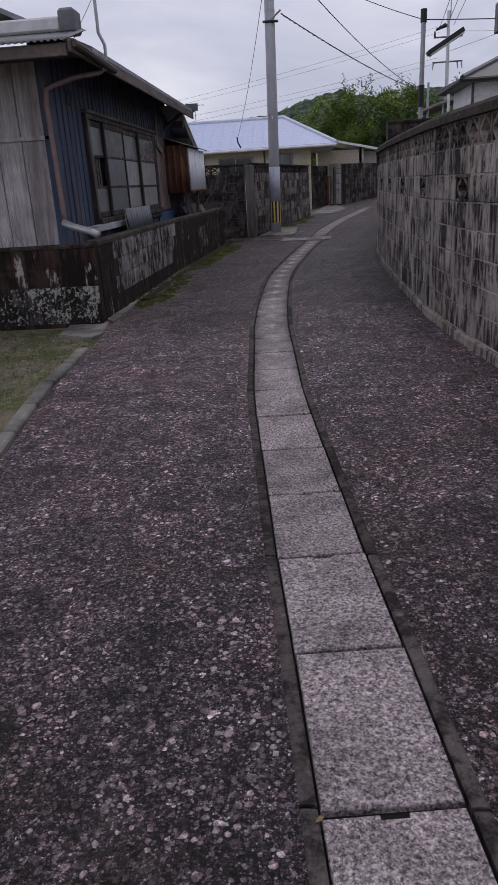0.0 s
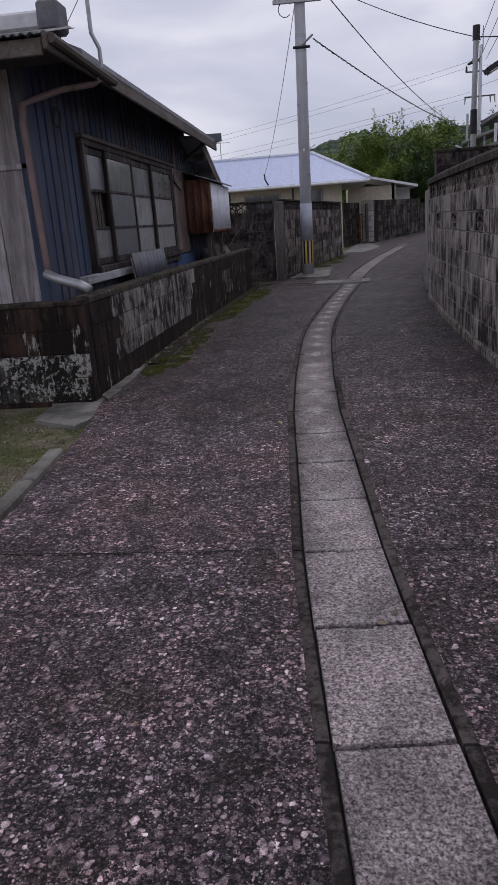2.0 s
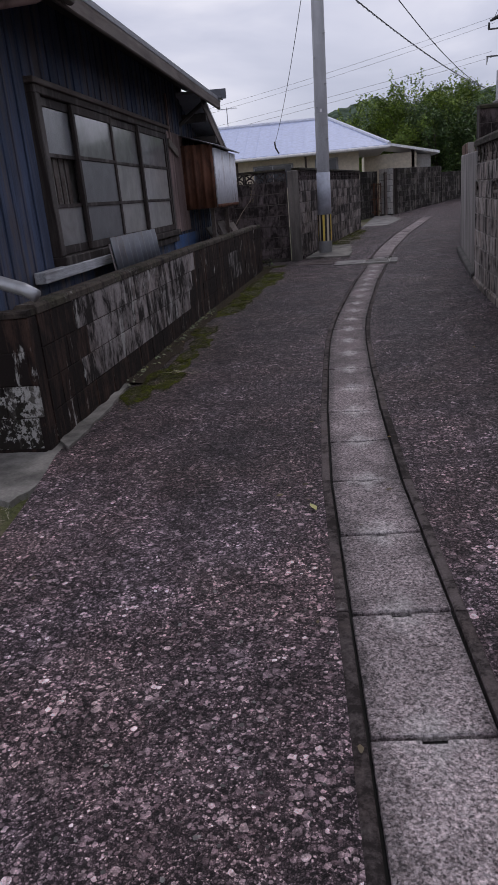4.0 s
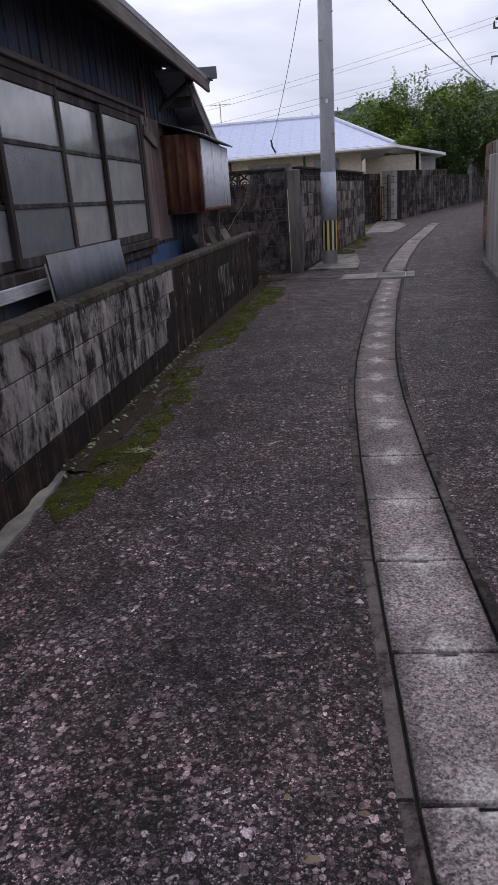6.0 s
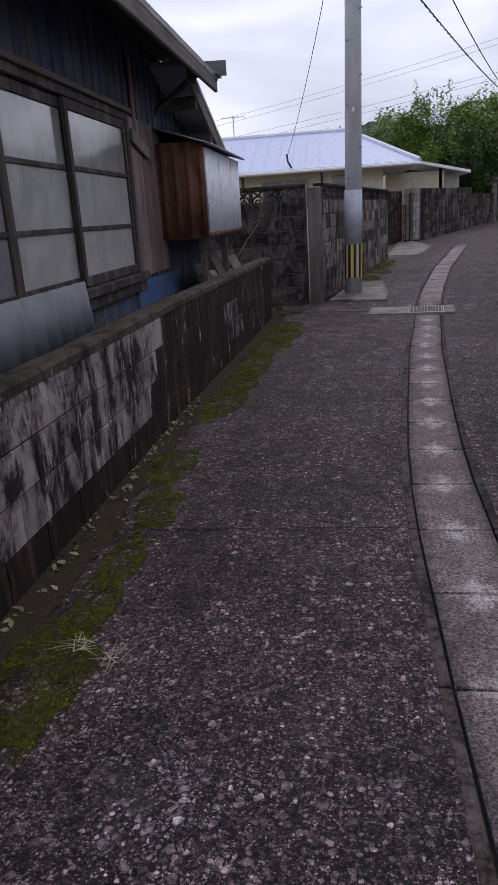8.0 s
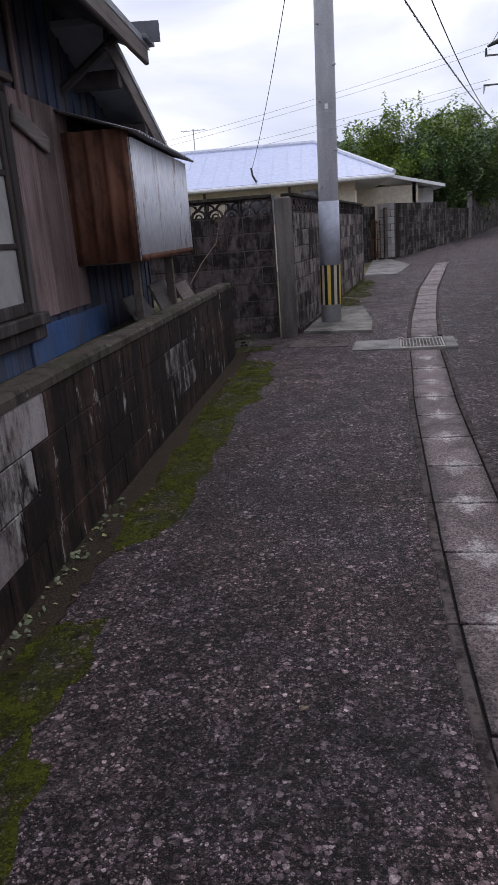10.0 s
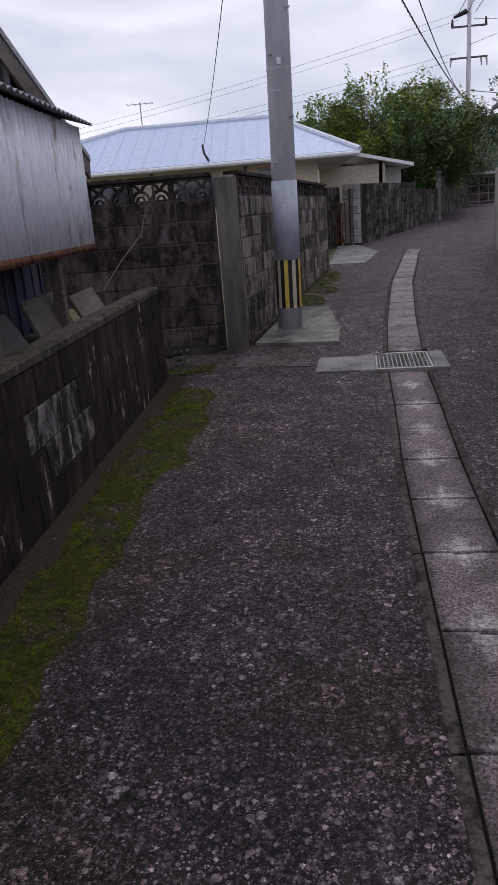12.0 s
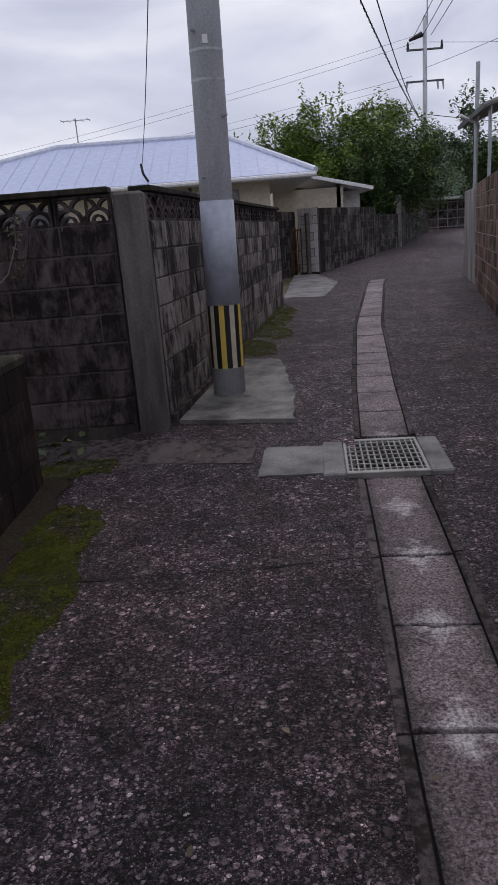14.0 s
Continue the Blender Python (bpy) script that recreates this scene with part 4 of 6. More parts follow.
def old_house():
    h = thing("old_house", (HX, HY0, YARD), "old single-storey wooden house with faded blue boards and tin roof", "house")
    inv = h.matrix_world.inverted()

    def b(name, x0, x1, y0, y1, z0, z1, mat, bev=0.0, parent=h, label=""):
        return part(name, box(x0, x1, y0, y1, z0, z1, bev, inv), mat, parent, label)

    wy0, wy1, wz0, wz1 = 9.52, 13.44, 1.0, 2.20
    # wall core in pieces round the window opening
    bm = bmesh.new()
    for x0, x1, y0, y1, z0, z1 in ((HX - 0.12, HX - 0.02, HY0 + 0.02, wy0, YARD, 2.84), (HX - 0.12, HX - 0.02, wy1, 14.92, YARD, 2.84), (HX - 0.12, HX - 0.02, 14.92, 16.6, YARD, 2.02), (HX - 0.12, HX - 0.02, wy0, wy1, YARD, wz0), (HX - 0.12, HX - 0.02, wy0, wy1, wz1, 2.84), (-7.5, HX - 0.02, HY0 + 0.02, HY0 + 0.12, YARD, 2.75), (-7.5, HX - 0.02, 16.5, 16.6, YARD, 2.1), (-7.5, -7.4, HY0 + 0.12, 16.5, YARD, 2.7)):
        add_box(bm, x0, x1, y0, y1, z0, z1, 0, inv)
    # core coloured near-black for the shade behind the boards
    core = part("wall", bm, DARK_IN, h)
    # blue boards on the lane side
    bw = 0.172
    y, k = HY0 + 0.11, 0
    meshes = {}

    def board(y0, y1, z0, z1, mat, x=HX):
        key = (round(y1 - y0, 3), round(z1 - z0, 3), mat.name)
        if key not in meshes:
            meshes[key] = box_mesh("board", 0.022, key[0], key[1], 0.003, mat)
        piece("board", meshes[key], core, inv @ pose(x + random.uniform(-0.003, 0.003), (y0 + y1) / 2, (z0 + z1) / 2, random.uniform(-0.15, 0.15), 0, 0))

    def batten(y0, z0, z1, mat=BLUE_WOOD, x=HX + 0.016):
        key = ("b", round(z1 - z0, 3), mat.name)
        if key not in meshes:
            meshes[key] = box_mesh("batten", 0.016, 0.028, key[1], 0.003, mat)
        piece("batten", meshes[key], core, inv @ pose(x, y0, (z0 + z1) / 2, random.uniform(-0.2, 0.2), 0, 0))

    while y < 16.5:
        y1 = min(y + bw, 16.55)
        in_win = y1 > wy0 - 0.05 and y < wy1 + 0.1
        top = 2.88 if y < 14.85 else 2.70 - (y - 14.6) * 0.33
        if in_win:
            board(y, y1 - 0.004, 2.27, 2.88, BLUE_WOOD)
            board(y, y1 - 0.004, YARD, 0.90, BLUE_WOOD)
            batten(y, 2.27, 2.88)
        else:
            board(y, y1 - 0.004, YARD, round(top, 2), BLUE_WOOD)
            batten(y, YARD, round(top, 2))
        y += bw
    # bare grey boards on the end that faces the verge, with a lap rail
    x = HX - 0.02
    widths = [0.30, 0.27, 0.33, 0.29, 0.31, 0.28, 0.3, 0.3]
    for w in widths:
        for z0, z1, dy in ((YARD, 1.885, 0.0), (1.895, 2.68, 0.012)):
            me = box_mesh("board", w - 0.008, 0.02, z1 - z0, 0.003, GREY_WOOD)
            piece("board", me, core, inv @ pose(x - w / 2, HY0 - dy * 0.3, (z0 + z1) / 2, 0, 0, random.uniform(-0.3, 0.3)))
        x -= w
    b("lap_rail", -4.5, HX, HY0 - 0.03, HY0 - 0.012, 1.87, 1.915, GREY_WOOD, 0.004)
    b("corner_board", HX - 0.06, HX + 0.03, HY0 - 0.03, HY0 + 0.09, YARD, 2.68, BLUE_WOOD, 0.006, label="dark blue painted corner board")
    # the long window
    win = b("window", HX - 0.03, HX + 0.055, wy0 - 0.02, wy1 + 0.05, 2.17, 2.235, BROWN_WOOD, 0.006, label="wide old timber window with four sashes")
    b("head_board", HX + 0.0, HX + 0.085, wy0 - 0.08, wy1 + 0.12, 2.225, 2.265, FASCIA, 0.005, win)
    b("window_sill", HX - 0.03, HX + 0.10, wy0 - 0.05, wy1 + 0.1, 0.955, 1.02, BROWN_WOOD, 0.006, win)
    b("apron_board", HX + 0.02, HX + 0.06, wy1 - 1.3, wy1 + 0.12, 0.87, 0.95, BROWN_WOOD, 0.006, win)
    b("white_plank", HX + 0.03, HX + 0.12, 9.0, 10.75, 0.875, 0.955, m_wood("flaking_white_plank", (0.46, 0.47, 0.50), (0.17, 0.15, 0.14), False), 0.006, win, "flaking white plank under the window")
    for y0 in (wy0 - 0.02, wy1 - 0.03):
        b("window_frame", HX - 0.03, HX + 0.06, y0, y0 + 0.085, 1.02, 2.17, BROWN_WOOD, 0.006, win)
    b("ragged_strip", HX + 0.03, HX + 0.052, wy1 + 0.07, wy1 + 0.10, 0.98, 1.75, PINK_WOOD, 0.004, win)
    # sashes: y0, y1, how far out, glass by pane from the top
    sashes = [(9.58, 10.30, 0.0, (FROST_B, None, CLEAR)), (10.21, 11.25, 0.032, (CLEAR, FROST_B, FROST_B)), (11.30, 12.27, 0.0, (CLEAR, FROST, FROST)), (12.18, 13.40, 0.032, (CLEAR, FROST, FROST))]
    for y0, y1, out, glass in sashes:
        xs0, xs1 = HX - 0.01 + out, HX + 0.022 + out
        sash = b("sash", xs0, xs1, y0, y0 + 0.052, 1.03, 2.165, BROWN_WOOD, 0.004, win)
        b("stile", xs0, xs1, y1 - 0.052, y1, 1.03, 2.165, BROWN_WOOD, 0.004, sash)
        for z0, z1 in ((1.025, 1.09), (1.375, 1.405), (1.745, 1.775), (2.10, 2.165)):
            b("rail", xs0 + 0.002, xs1 - 0.002, y0 + 0.05, y1 - 0.05, z0, z1, BROWN_WOOD, 0.003, sash)
        for (z0, z1), g in zip(((1.77, 2.105), (1.40, 1.75), (1.085, 1.38)), glass):
            if g is not None:
                b("pane", xs0 + 0.012, xs0 + 0.016, y0 + 0.045, y1 - 0.045, z0, z1, g, 0, sash)
    # broken pane with slats behind it
    for k in range(4):
        b("slat", HX - 0.04, HX - 0.028, 9.72 + 0.12 * k, 9.79 + 0.12 * k, 1.40, 1.75, FASCIA, 0.002, win)
    b("blind", HX - 0.10, HX - 0.09, wy0 + 0.4, wy1, 1.02, 2.17, m_plain("faded_curtain", (0.42, 0.41, 0.38), 0.9), 0, win, "faded curtain behind the glass")
    # boarded panel, brace and stick beside the window
    for k, (y0, y1) in enumerate(((13.56, 13.88), (13.885, 14.20), (14.205, 14.50))):
        b("panel_board", HX + 0.014, HX + 0.036, y0, y1, 0.97, 2.22, PINK_WOOD, 0.004, label="bleached plank nailed beside the window")
    part("brace", box(-0.25, 0.25, -0.012, 0.012, -0.05, 0.05, 0.006, inv @ pose(HX + 0.06, 13.78, 2.02, 0, 0, 90) @ pose(0, 0, 0, 0, 13, 0)), PALE_PLANK, h, "short slanting board")
    b("stick", HX + 0.03, HX + 0.055, 13.70, 13.735, 2.02, 2.66, PINK_WOOD, 0.004)
    b("low_board", HX + 0.012, HX + 0.03, 13.4, 14.9, YARD, 0.93, m_wood("bright_blue_boards", (0.055, 0.13, 0.32), (0.10, 0.10, 0.11), True, 0.7, 0.6), 0.004, label="bright blue board at the foot of the wall")
    # roof: tin slope with ridge along the lane, fascia, soffit
    ex, rx, rz, ez = -1.24, -4.6, 4.22, 2.69
    y0, y1 = 7.55, 14.95
    verts = [(ex, y0 + 0.75, ez), (ex, y1, ez), (rx, y1, rz), (rx, y0 + 0.75, rz), (-8.0, y1, ez), (-8.0, y0 + 0.75, ez)]
    verts += [(x, y, z - 0.05) for x, y, z in verts]
    faces = [(0, 1, 2, 3), (3, 2, 4, 5), (6, 9, 8, 7), (9, 11, 10, 8), (0, 6, 7, 1), (1, 7, 8, 2), (2, 8, 10, 4), (0, 3, 9, 6), (3, 5, 11, 9), (4, 10, 11, 5)]
    piece("roof", mesh_of("roof", [inv @ Vector(v) for v in verts], faces, TIN_ROOF), h, Matrix())
    b("fascia", ex - 0.035, ex, y0 + 0.02, y1 - 0.06, 2.535, 2.655, FASCIA, 0.008, label="weathered wooden fascia board")
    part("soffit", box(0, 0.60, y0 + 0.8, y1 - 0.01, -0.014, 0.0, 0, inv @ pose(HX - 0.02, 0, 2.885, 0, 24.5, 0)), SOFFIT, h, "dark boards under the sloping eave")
    b("roof_flashing", ex - 0.05, ex + 0.03, 14.75, 15.0, 2.67, 2.70, TIN_SHEET, 0.003)
    # upturned flashing at the end of the eave
    part("end_flashing", box(-0.02, 0.22, -0.002, 0.002, 0, 0.13, 0, inv @ pose(ex - 0.12, 14.85, 2.67, 12, 0, 8)), TIN_SHEET, h)
    # skirt roof over the end wall: corrugated sheets, plastered ridge and its end block
    slope = math.degrees(math.atan2(0.22, 0.8))
    corrugated("skirt_roof", 6.2, 0.86, 0.063, 0.009, SKIRT, h, inv @ pose(-7.5, y0, 2.635, -(90 - slope), 0, 0), "corrugated tin over the end wall")
    b("end_fascia", -7.5, -1.29, y0 + 0.05, y0 + 0.08, 2.51, 2.62, FASCIA, 0.006, label="bare grey eave board")
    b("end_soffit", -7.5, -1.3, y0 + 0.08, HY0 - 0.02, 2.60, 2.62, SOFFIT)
    b("ridge_band", -7.5, -1.52, 8.24, 8.40, 2.84, 2.97, PLASTER, 0.02, label="white plastered ridge band")
    b("ridge_end", -1.53, -1.36, 8.20, 8.44, 2.81, 3.03, STONE, 0.025, label="grey stone ridge-end block")
    # broken gutter piece and bent pipe at the corner
    part("gutter_piece", tube([inv @ Vector((ex + 0.02, 7.6, 2.61)), inv @ Vector((ex + 0.03, 9.0, 2.57))], 0.035, 8), FASCIA, h)
    pts = [(-1.22, 8.75, 2.58), (-1.30, 8.66, 2.51), (-1.52, 8.5, 2.46), (-1.72, 8.36, 2.38), (-1.76, 8.24, 2.33), (-1.77, 8.22, 2.2), (-1.75, 8.22, 1.2), (-1.74, 8.21, 1.02)]
    part("downpipe", tube([inv @ Vector(p) for p in pts], 0.027, 10), PIPE, h, "faded pink downpipe", True)
    part("pipe_outlet", tube([inv @ Vector(p) for p in ((-1.76, 8.20, 1.05), (-1.66, 8.18, 1.0), (-1.44, 8.12, 0.94), (-1.36, 8.1, 0.90))], 0.04, 10), STEEL, h, "pale outlet pipe", True)
    coil = [(-1.76 + 0.012 * math.sin(3 * a), 8.97 + 0.075 * math.cos(a), 2.33 + 0.085 * math.sin(a)) for a in (k * 0.42 for k in range(31))]
    part("wire_coil", tube([inv @ Vector(p) for p in coil], 0.007, 5), SOFFIT, h, "coil of old wire hung on the wall")
    # lean-to at the far end
    lz = lambda y: 2.72 - (y - 14.5) * 0.345
    verts = [(-1.42, 14.5, lz(14.5) + 0.04), (-1.42, 17.0, lz(17.0) + 0.04), (-7.5, 17.0, lz(17.0) + 0.04), (-7.5, 14.5, lz(14.5) + 0.04)]
    verts += [(x, y, z - 0.04) for x, y, z in verts]
    piece("lean_to_roof", mesh_of("lean_to_roof", [inv @ Vector(v) for v in verts], [(0, 1, 2, 3), (7, 6, 5, 4), (0, 4, 5, 1), (1, 5, 6, 2), (0, 3, 7, 4)], GREY_TIN), h, Matrix())
    tilt = -math.degrees(math.atan(0.345))
    part("verge_board", box(0, 2.6, -0.012, 0.012, -0.13, 0.0, 0.004, inv @ pose(-1.44, 14.55, lz(14.55), 0, 0, 90) @ pose(0, 0, 0, 0, -tilt, 0)), FASCIA, h)
    for y in (14.75, 15.45):
        b("purlin_end", -1.85, -1.44, y, y + 0.09, lz(y) - 0.24, lz(y) - 0.13, SOFFIT, 0.006)
    part("bracket", tube([inv @ Vector((-1.8, 14.55, 2.35)), inv @ Vector((-1.35, 14.55, 2.66))], 0.03, 6), SOFFIT, h)
    # the timber frame's true module
    h.matrix_world = Matrix.Translation((HX * 1.045 + 0.01, 8.03, YARD * 1.057)) @ Matrix.Diagonal((1.045, 1.084, 1.057, 1.0))
    return h


old_house()


def tin_box():
    """The hung corrugated-iron store on the house wall: rusted side, white front, tin lid."""
    t = thing("tin_store", (-1.6, 15.6, 1.31), "hung store of rusted and white corrugated iron on the house wall", "store")
    inv = t.matrix_world.inverted()
    x0, x1, y0, y1, z0, z1 = -1.84, -1.36, 14.56, 16.72, 1.31, 2.13
    corrugated("side_sheet", x1 - x0, z1 - z0 + 0.06, 0.125, 0.012, RUSTY, t, inv @ pose(x0, y0, z0), "rust-brown corrugated side", 10, True)
    corrugated("front_sheet", y1 - y0, z1 - z0, 0.08, 0.018, RIB_TIN, t, inv @ pose(x1, y0, z0, 0, 0, 90), "white corrugated front with a rusted foot", 8)
    corrugated("rust_edge", y1 - y0, 0.045, 0.08, 0.018, RUSTY, t, inv @ pose(x1 + 0.004, y0, z0 - 0.004, 0, 0, 90), "rusted foot of the front sheet", 8)
    corrugated("far_sheet", x1 - x0, z1 - z0, 0.125, 0.012, RUSTY, t, inv @ pose(x0, y1, z0))
    part("floor_board", box(x0, x1 - 0.02, y0 + 0.02, y1 - 0.02, z0 - 0.01, z0 + 0.02, 0, inv), FASCIA, t)
    corrugated("lid_sheet", y1 - y0 + 0.16, x1 - x0 + 0.14, 0.09, 0.009, GREY_TIN, t, inv @ pose(x1 + 0.09, y0 - 0.06, z1 + 0.02, 0, 0, 90) @ pose(0, 0, 0, -72, 0, 0))
    part("prop", box(-1.52, -1.45, 16.1, 16.17, 0.6, z0, 0.004, inv), FASCIA, t)
    part("prop", box(-1.56, -1.50, 15.0, 15.06, 0.6, z0, 0.004, inv), FASCIA, t)


tin_box()


def loose_boards():
    """Old planks and a tin sheet left leaning behind the low wall."""
    for y0, y1, hgt, lean, mat, lab in ((14.95, 15.55, 0.30, 30, SOFFIT, "dark plank propped behind the low wall"), (15.65, 16.35, 0.34, 24, FASCIA, "brown plank propped behind the low wall"), (16.45, 17.1, 0.28, 28, FASCIA, "brown plank propped behind the low wall")):
        ob = part("propped_plank", box(-0.012, 0.012, y0, y1, 0, hgt, 0.004, pose(-1.50 + 0.07 * (y0 - 15), 0, YARD_TOP, 0, -lean, 0)), mat)
        tagged(ob, lab, "plank", "planks behind the wall")
    ob = tagged(new("tin_sheet"), "weathered grey corrugated tin sheet leaning on the low wall", "tin sheet")
    ob.matrix_world = pose(-1.60, 10.1, 0.84, 0, 0, 90) @ pose(0, 0, 0, -7, 0, 0)
    corrugated("sheet", 1.62, 0.33, 0.18, 0.018, TIN_SHEET, ob, Matrix())
    part("back_board", box(0.0, 1.62, 0.016, 0.03, 0.0, 0.28, 0.003), GREY_WOOD, ob)


loose_boards()
# the raised yard behind the low walls
tagged(part("yard", box(-7.6, -1.53, 7.85, 17.9, -0.2, YARD_TOP), SOIL), "raised earth yard behind the low wall", "ground", kind="structure")


def mast():
    """A perforated steel angle with a guy wire, fixed to the corner of the eave."""
    m = thing("eave_mast", (-1.30, 8.40, 2.70), "bent perforated steel mast at the corner of the eave", "mast")
    part("upright", tube([(0, 0, -0.02), (0.05, 0.02, 0.10), (0.05, 0.02, 0.22), (0.0, 0.0, 0.34), (0.0, 0, 0.72)], 0.02, 6), STEEL, m)
    part("clip", box(-0.03, 0.03, -0.03, 0.03, 0.70, 0.735, 0.004), BLACK, m)
    part("guy_wire", tube([(0.0, 0, 0.70), (0.25, 0.4, 1.7), (0.6, 1.0, 3.0)], 0.004, 4), BLACK, m)
    part("guy_wire", tube([(0.0, 0, 0.70), (-0.3, -0.2, 0.15)], 0.003, 4), BLACK, m)


mast()

# ---- the pole, the drain and the paving by it ----


def main_pole():
    lean = math.degrees(math.atan(0.014))
    p = thing("utility_pole", (0, 0, 0), "grey round concrete utility pole with a yellow and black band", "utility pole")
    p.matrix_world = BEYOND @ pose(0.03, 18.92, gz_beyond(18.92) - 0.02, 0, lean, 0)
    part("shaft", tube([(0, 0, -0.2), (0, 0, 3), (0, 0, 6), (0, 0, 9.0)], 0.135, 28, 0.098), POLE, p, "", True)
    # striped guard band: alternating staves
    for k in range(20):
        a0, a1 = 2 * math.pi * k / 20, 2 * math.pi * (k + 1) / 20
        bm = bmesh.new()
        r = 0.139
        q = []
        for z in (0.27, 0.78):
            for a in (a0, (a0 + a1) / 2, a1):
                for rr in (0.128, r):
                    q.append(bm.verts.new((rr * math.cos(a), rr * math.sin(a), z)))
        for f in ((1, 3, 9, 7), (3, 5, 11, 9), (0, 1, 7, 6), (4, 10, 11, 5), (6, 7, 9, 8), (8, 9, 11, 10), (0, 2, 3, 1), (2, 4, 5, 3)):
            bm.faces.new([q[i] for i in f])
        bmesh.ops.recalc_face_normals(bm, faces=bm.faces)
        part("band_stripe", bm, BLACK if k % 2 else (YELLOW if k % 4 else WHITE_STRIPE), p)
    # plastic sleeve above the band
    part("sleeve", tube([(0, 0, 0.78), (0, 0, 1.58)], 0.1375, 28, 0.1355), SLEEVE, p, "pale blue-grey plastic sleeve", True)
    for z in (1.56, 2.42, 2.62, 4.62, 4.66, 4.90, 4.94):
        part("strap", tube([(0, 0, z), (0, 0, z + 0.02)], 0.134 - z * 0.003, 24), STEEL, p)
    for k, z in enumerate((1.75, 2.18, 2.75, 3.15, 3.6, 4.0)):
        a = math.pi * (1.3 + 0.45 * (k % 2))
        r = 0.125
        part("step_bolt", tube([(r * math.cos(a), r * math.sin(a), z), ((r + 0.05) * math.cos(a), (r + 0.05) * math.sin(a), z)], 0.011, 6), STEEL, p)
    part("tag_plate", box(-0.02, 0.02, -0.128, -0.122, 2.66, 2.72, 0.002), WHITE, p, "small white number plate")
    # cable bracket and cross-arm
    part("bracket", tube([(0, -0.1, 4.72), (0.26, -0.12, 4.92)], 0.022, 6), STEEL, p)
    part("insulator", tube([(-0.16, -0.12, 4.70), (0.20, -0.12, 4.70)], 0.028, 8), BLACK, p)
    part("crossarm", box(-0.55, 0.45, -0.17, -0.11, 5.52, 5.60, 0.006), STEEL, p)
    for x in (-0.5, -0.25, 0.35):
        part("insulator", tube([(x, -0.14, 5.60), (x, -0.14, 5.71)], 0.03, 8, 0.018), WHITE, p)
    loop = [(-0.30 + 0.14 * math.cos(a), -0.14, 5.42 + 0.15 * math.sin(a)) for a in (0.6 + k * 0.55 for k in range(10))]
    part("cable_loop", tube(loop, 0.009, 5), BLACK, p)
    return p


WHITE_STRIPE = m_plain("worn_pale_stripe", (0.58, 0.52, 0.40), 0.5)
SLEEVE = m_plain("blue_grey_sleeve", (0.43, 0.455, 0.53), 0.45)
main_pole()


def uneven_slab(name, outline, z, thick, mat, label, cat, kind="structure"):
    """A flat slab with a chipped outline."""
    bm = bmesh.new()
    pts = []
    for (xa, ya), (xb, yb) in zip(outline, outline[1:] + outline[:1]):
        n = max(2, int(math.hypot(xb - xa, yb - ya) / 0.08))
        for k in range(n):
            t = k / n
            j = (0.03 * noise.noise((xa * 3 + t * 5, ya * 3, 2.0)) + 0.014 * noise.noise((xa * 9 + t * 22, ya * 9, 4.0)))  # chipped rim
            j += 0.004 * noise.noise(((xa + (xb - xa) * t) * 7, (ya + (yb - ya) * t) * 7, z))
            pts.append((xa + (xb - xa) * t + j, ya + (yb - ya) * t - j))
    top = [bm.verts.new((x, y, z + gz(y))) for x, y in pts]
    low = [bm.verts.new((x, y, z + gz(y) - thick)) for x, y in pts]
    bm.faces.new(top)
    for i in range(len(pts)):
        k = (i + 1) % len(pts)
        bm.faces.new((low[i], low[k], top[k], top[i]))
    bmesh.ops.recalc_face_normals(bm, faces=bm.faces)
    bmesh.ops.triangulate(bm, faces=[f for f in bm.faces if len(f.verts) > 4])
    return tagged(part(name, bm, mat), label, cat, kind=kind)


PAD = m_concrete("cracked_pad_concrete", (0.26, 0.245, 0.225), 0.75)
uneven_slab("pole_pad", [(-0.33, 19.12), (0.57, 18.93), (0.64, 19.72), (0.62, 21.34), (0.14, 21.56), (0.01, 20.91)], 0.03, 0.06, PAD, "cracked pale concrete pad round the utility pole", "concrete pad")
uneven_slab("pavement_patch", [(0.25, 17.85), (0.71, 17.81), (0.78, 18.3), (0.33, 18.37)], 0.012, 0.05, PALE, "pale concrete patch beside the drain grate", "concrete patch")
uneven_slab("pavement_patch", [(-0.99, 18.33), (0.21, 18.11), (0.27, 18.54), (-0.72, 18.78)], 0.006, 0.05, STRIP, "dark concrete strip leading to the drain", "concrete patch")
uneven_slab("pavement_patch", [(-1.71, 17.96), (-1.15, 17.98), (-0.63, 18.52), (-0.72, 18.82), (-1.58, 18.85)], 0.010, 0.05, STRIP, "broken concrete at the yard opening", "concrete patch")
uneven_slab("pavement_patch", [(1.11, 28.01), (1.87, 27.69), (2.57, 30.6), (2.35, 33.51), (1.76, 33.61)], 0.008, 0.05, PALE, "pale concrete apron at the side opening", "concrete apron")


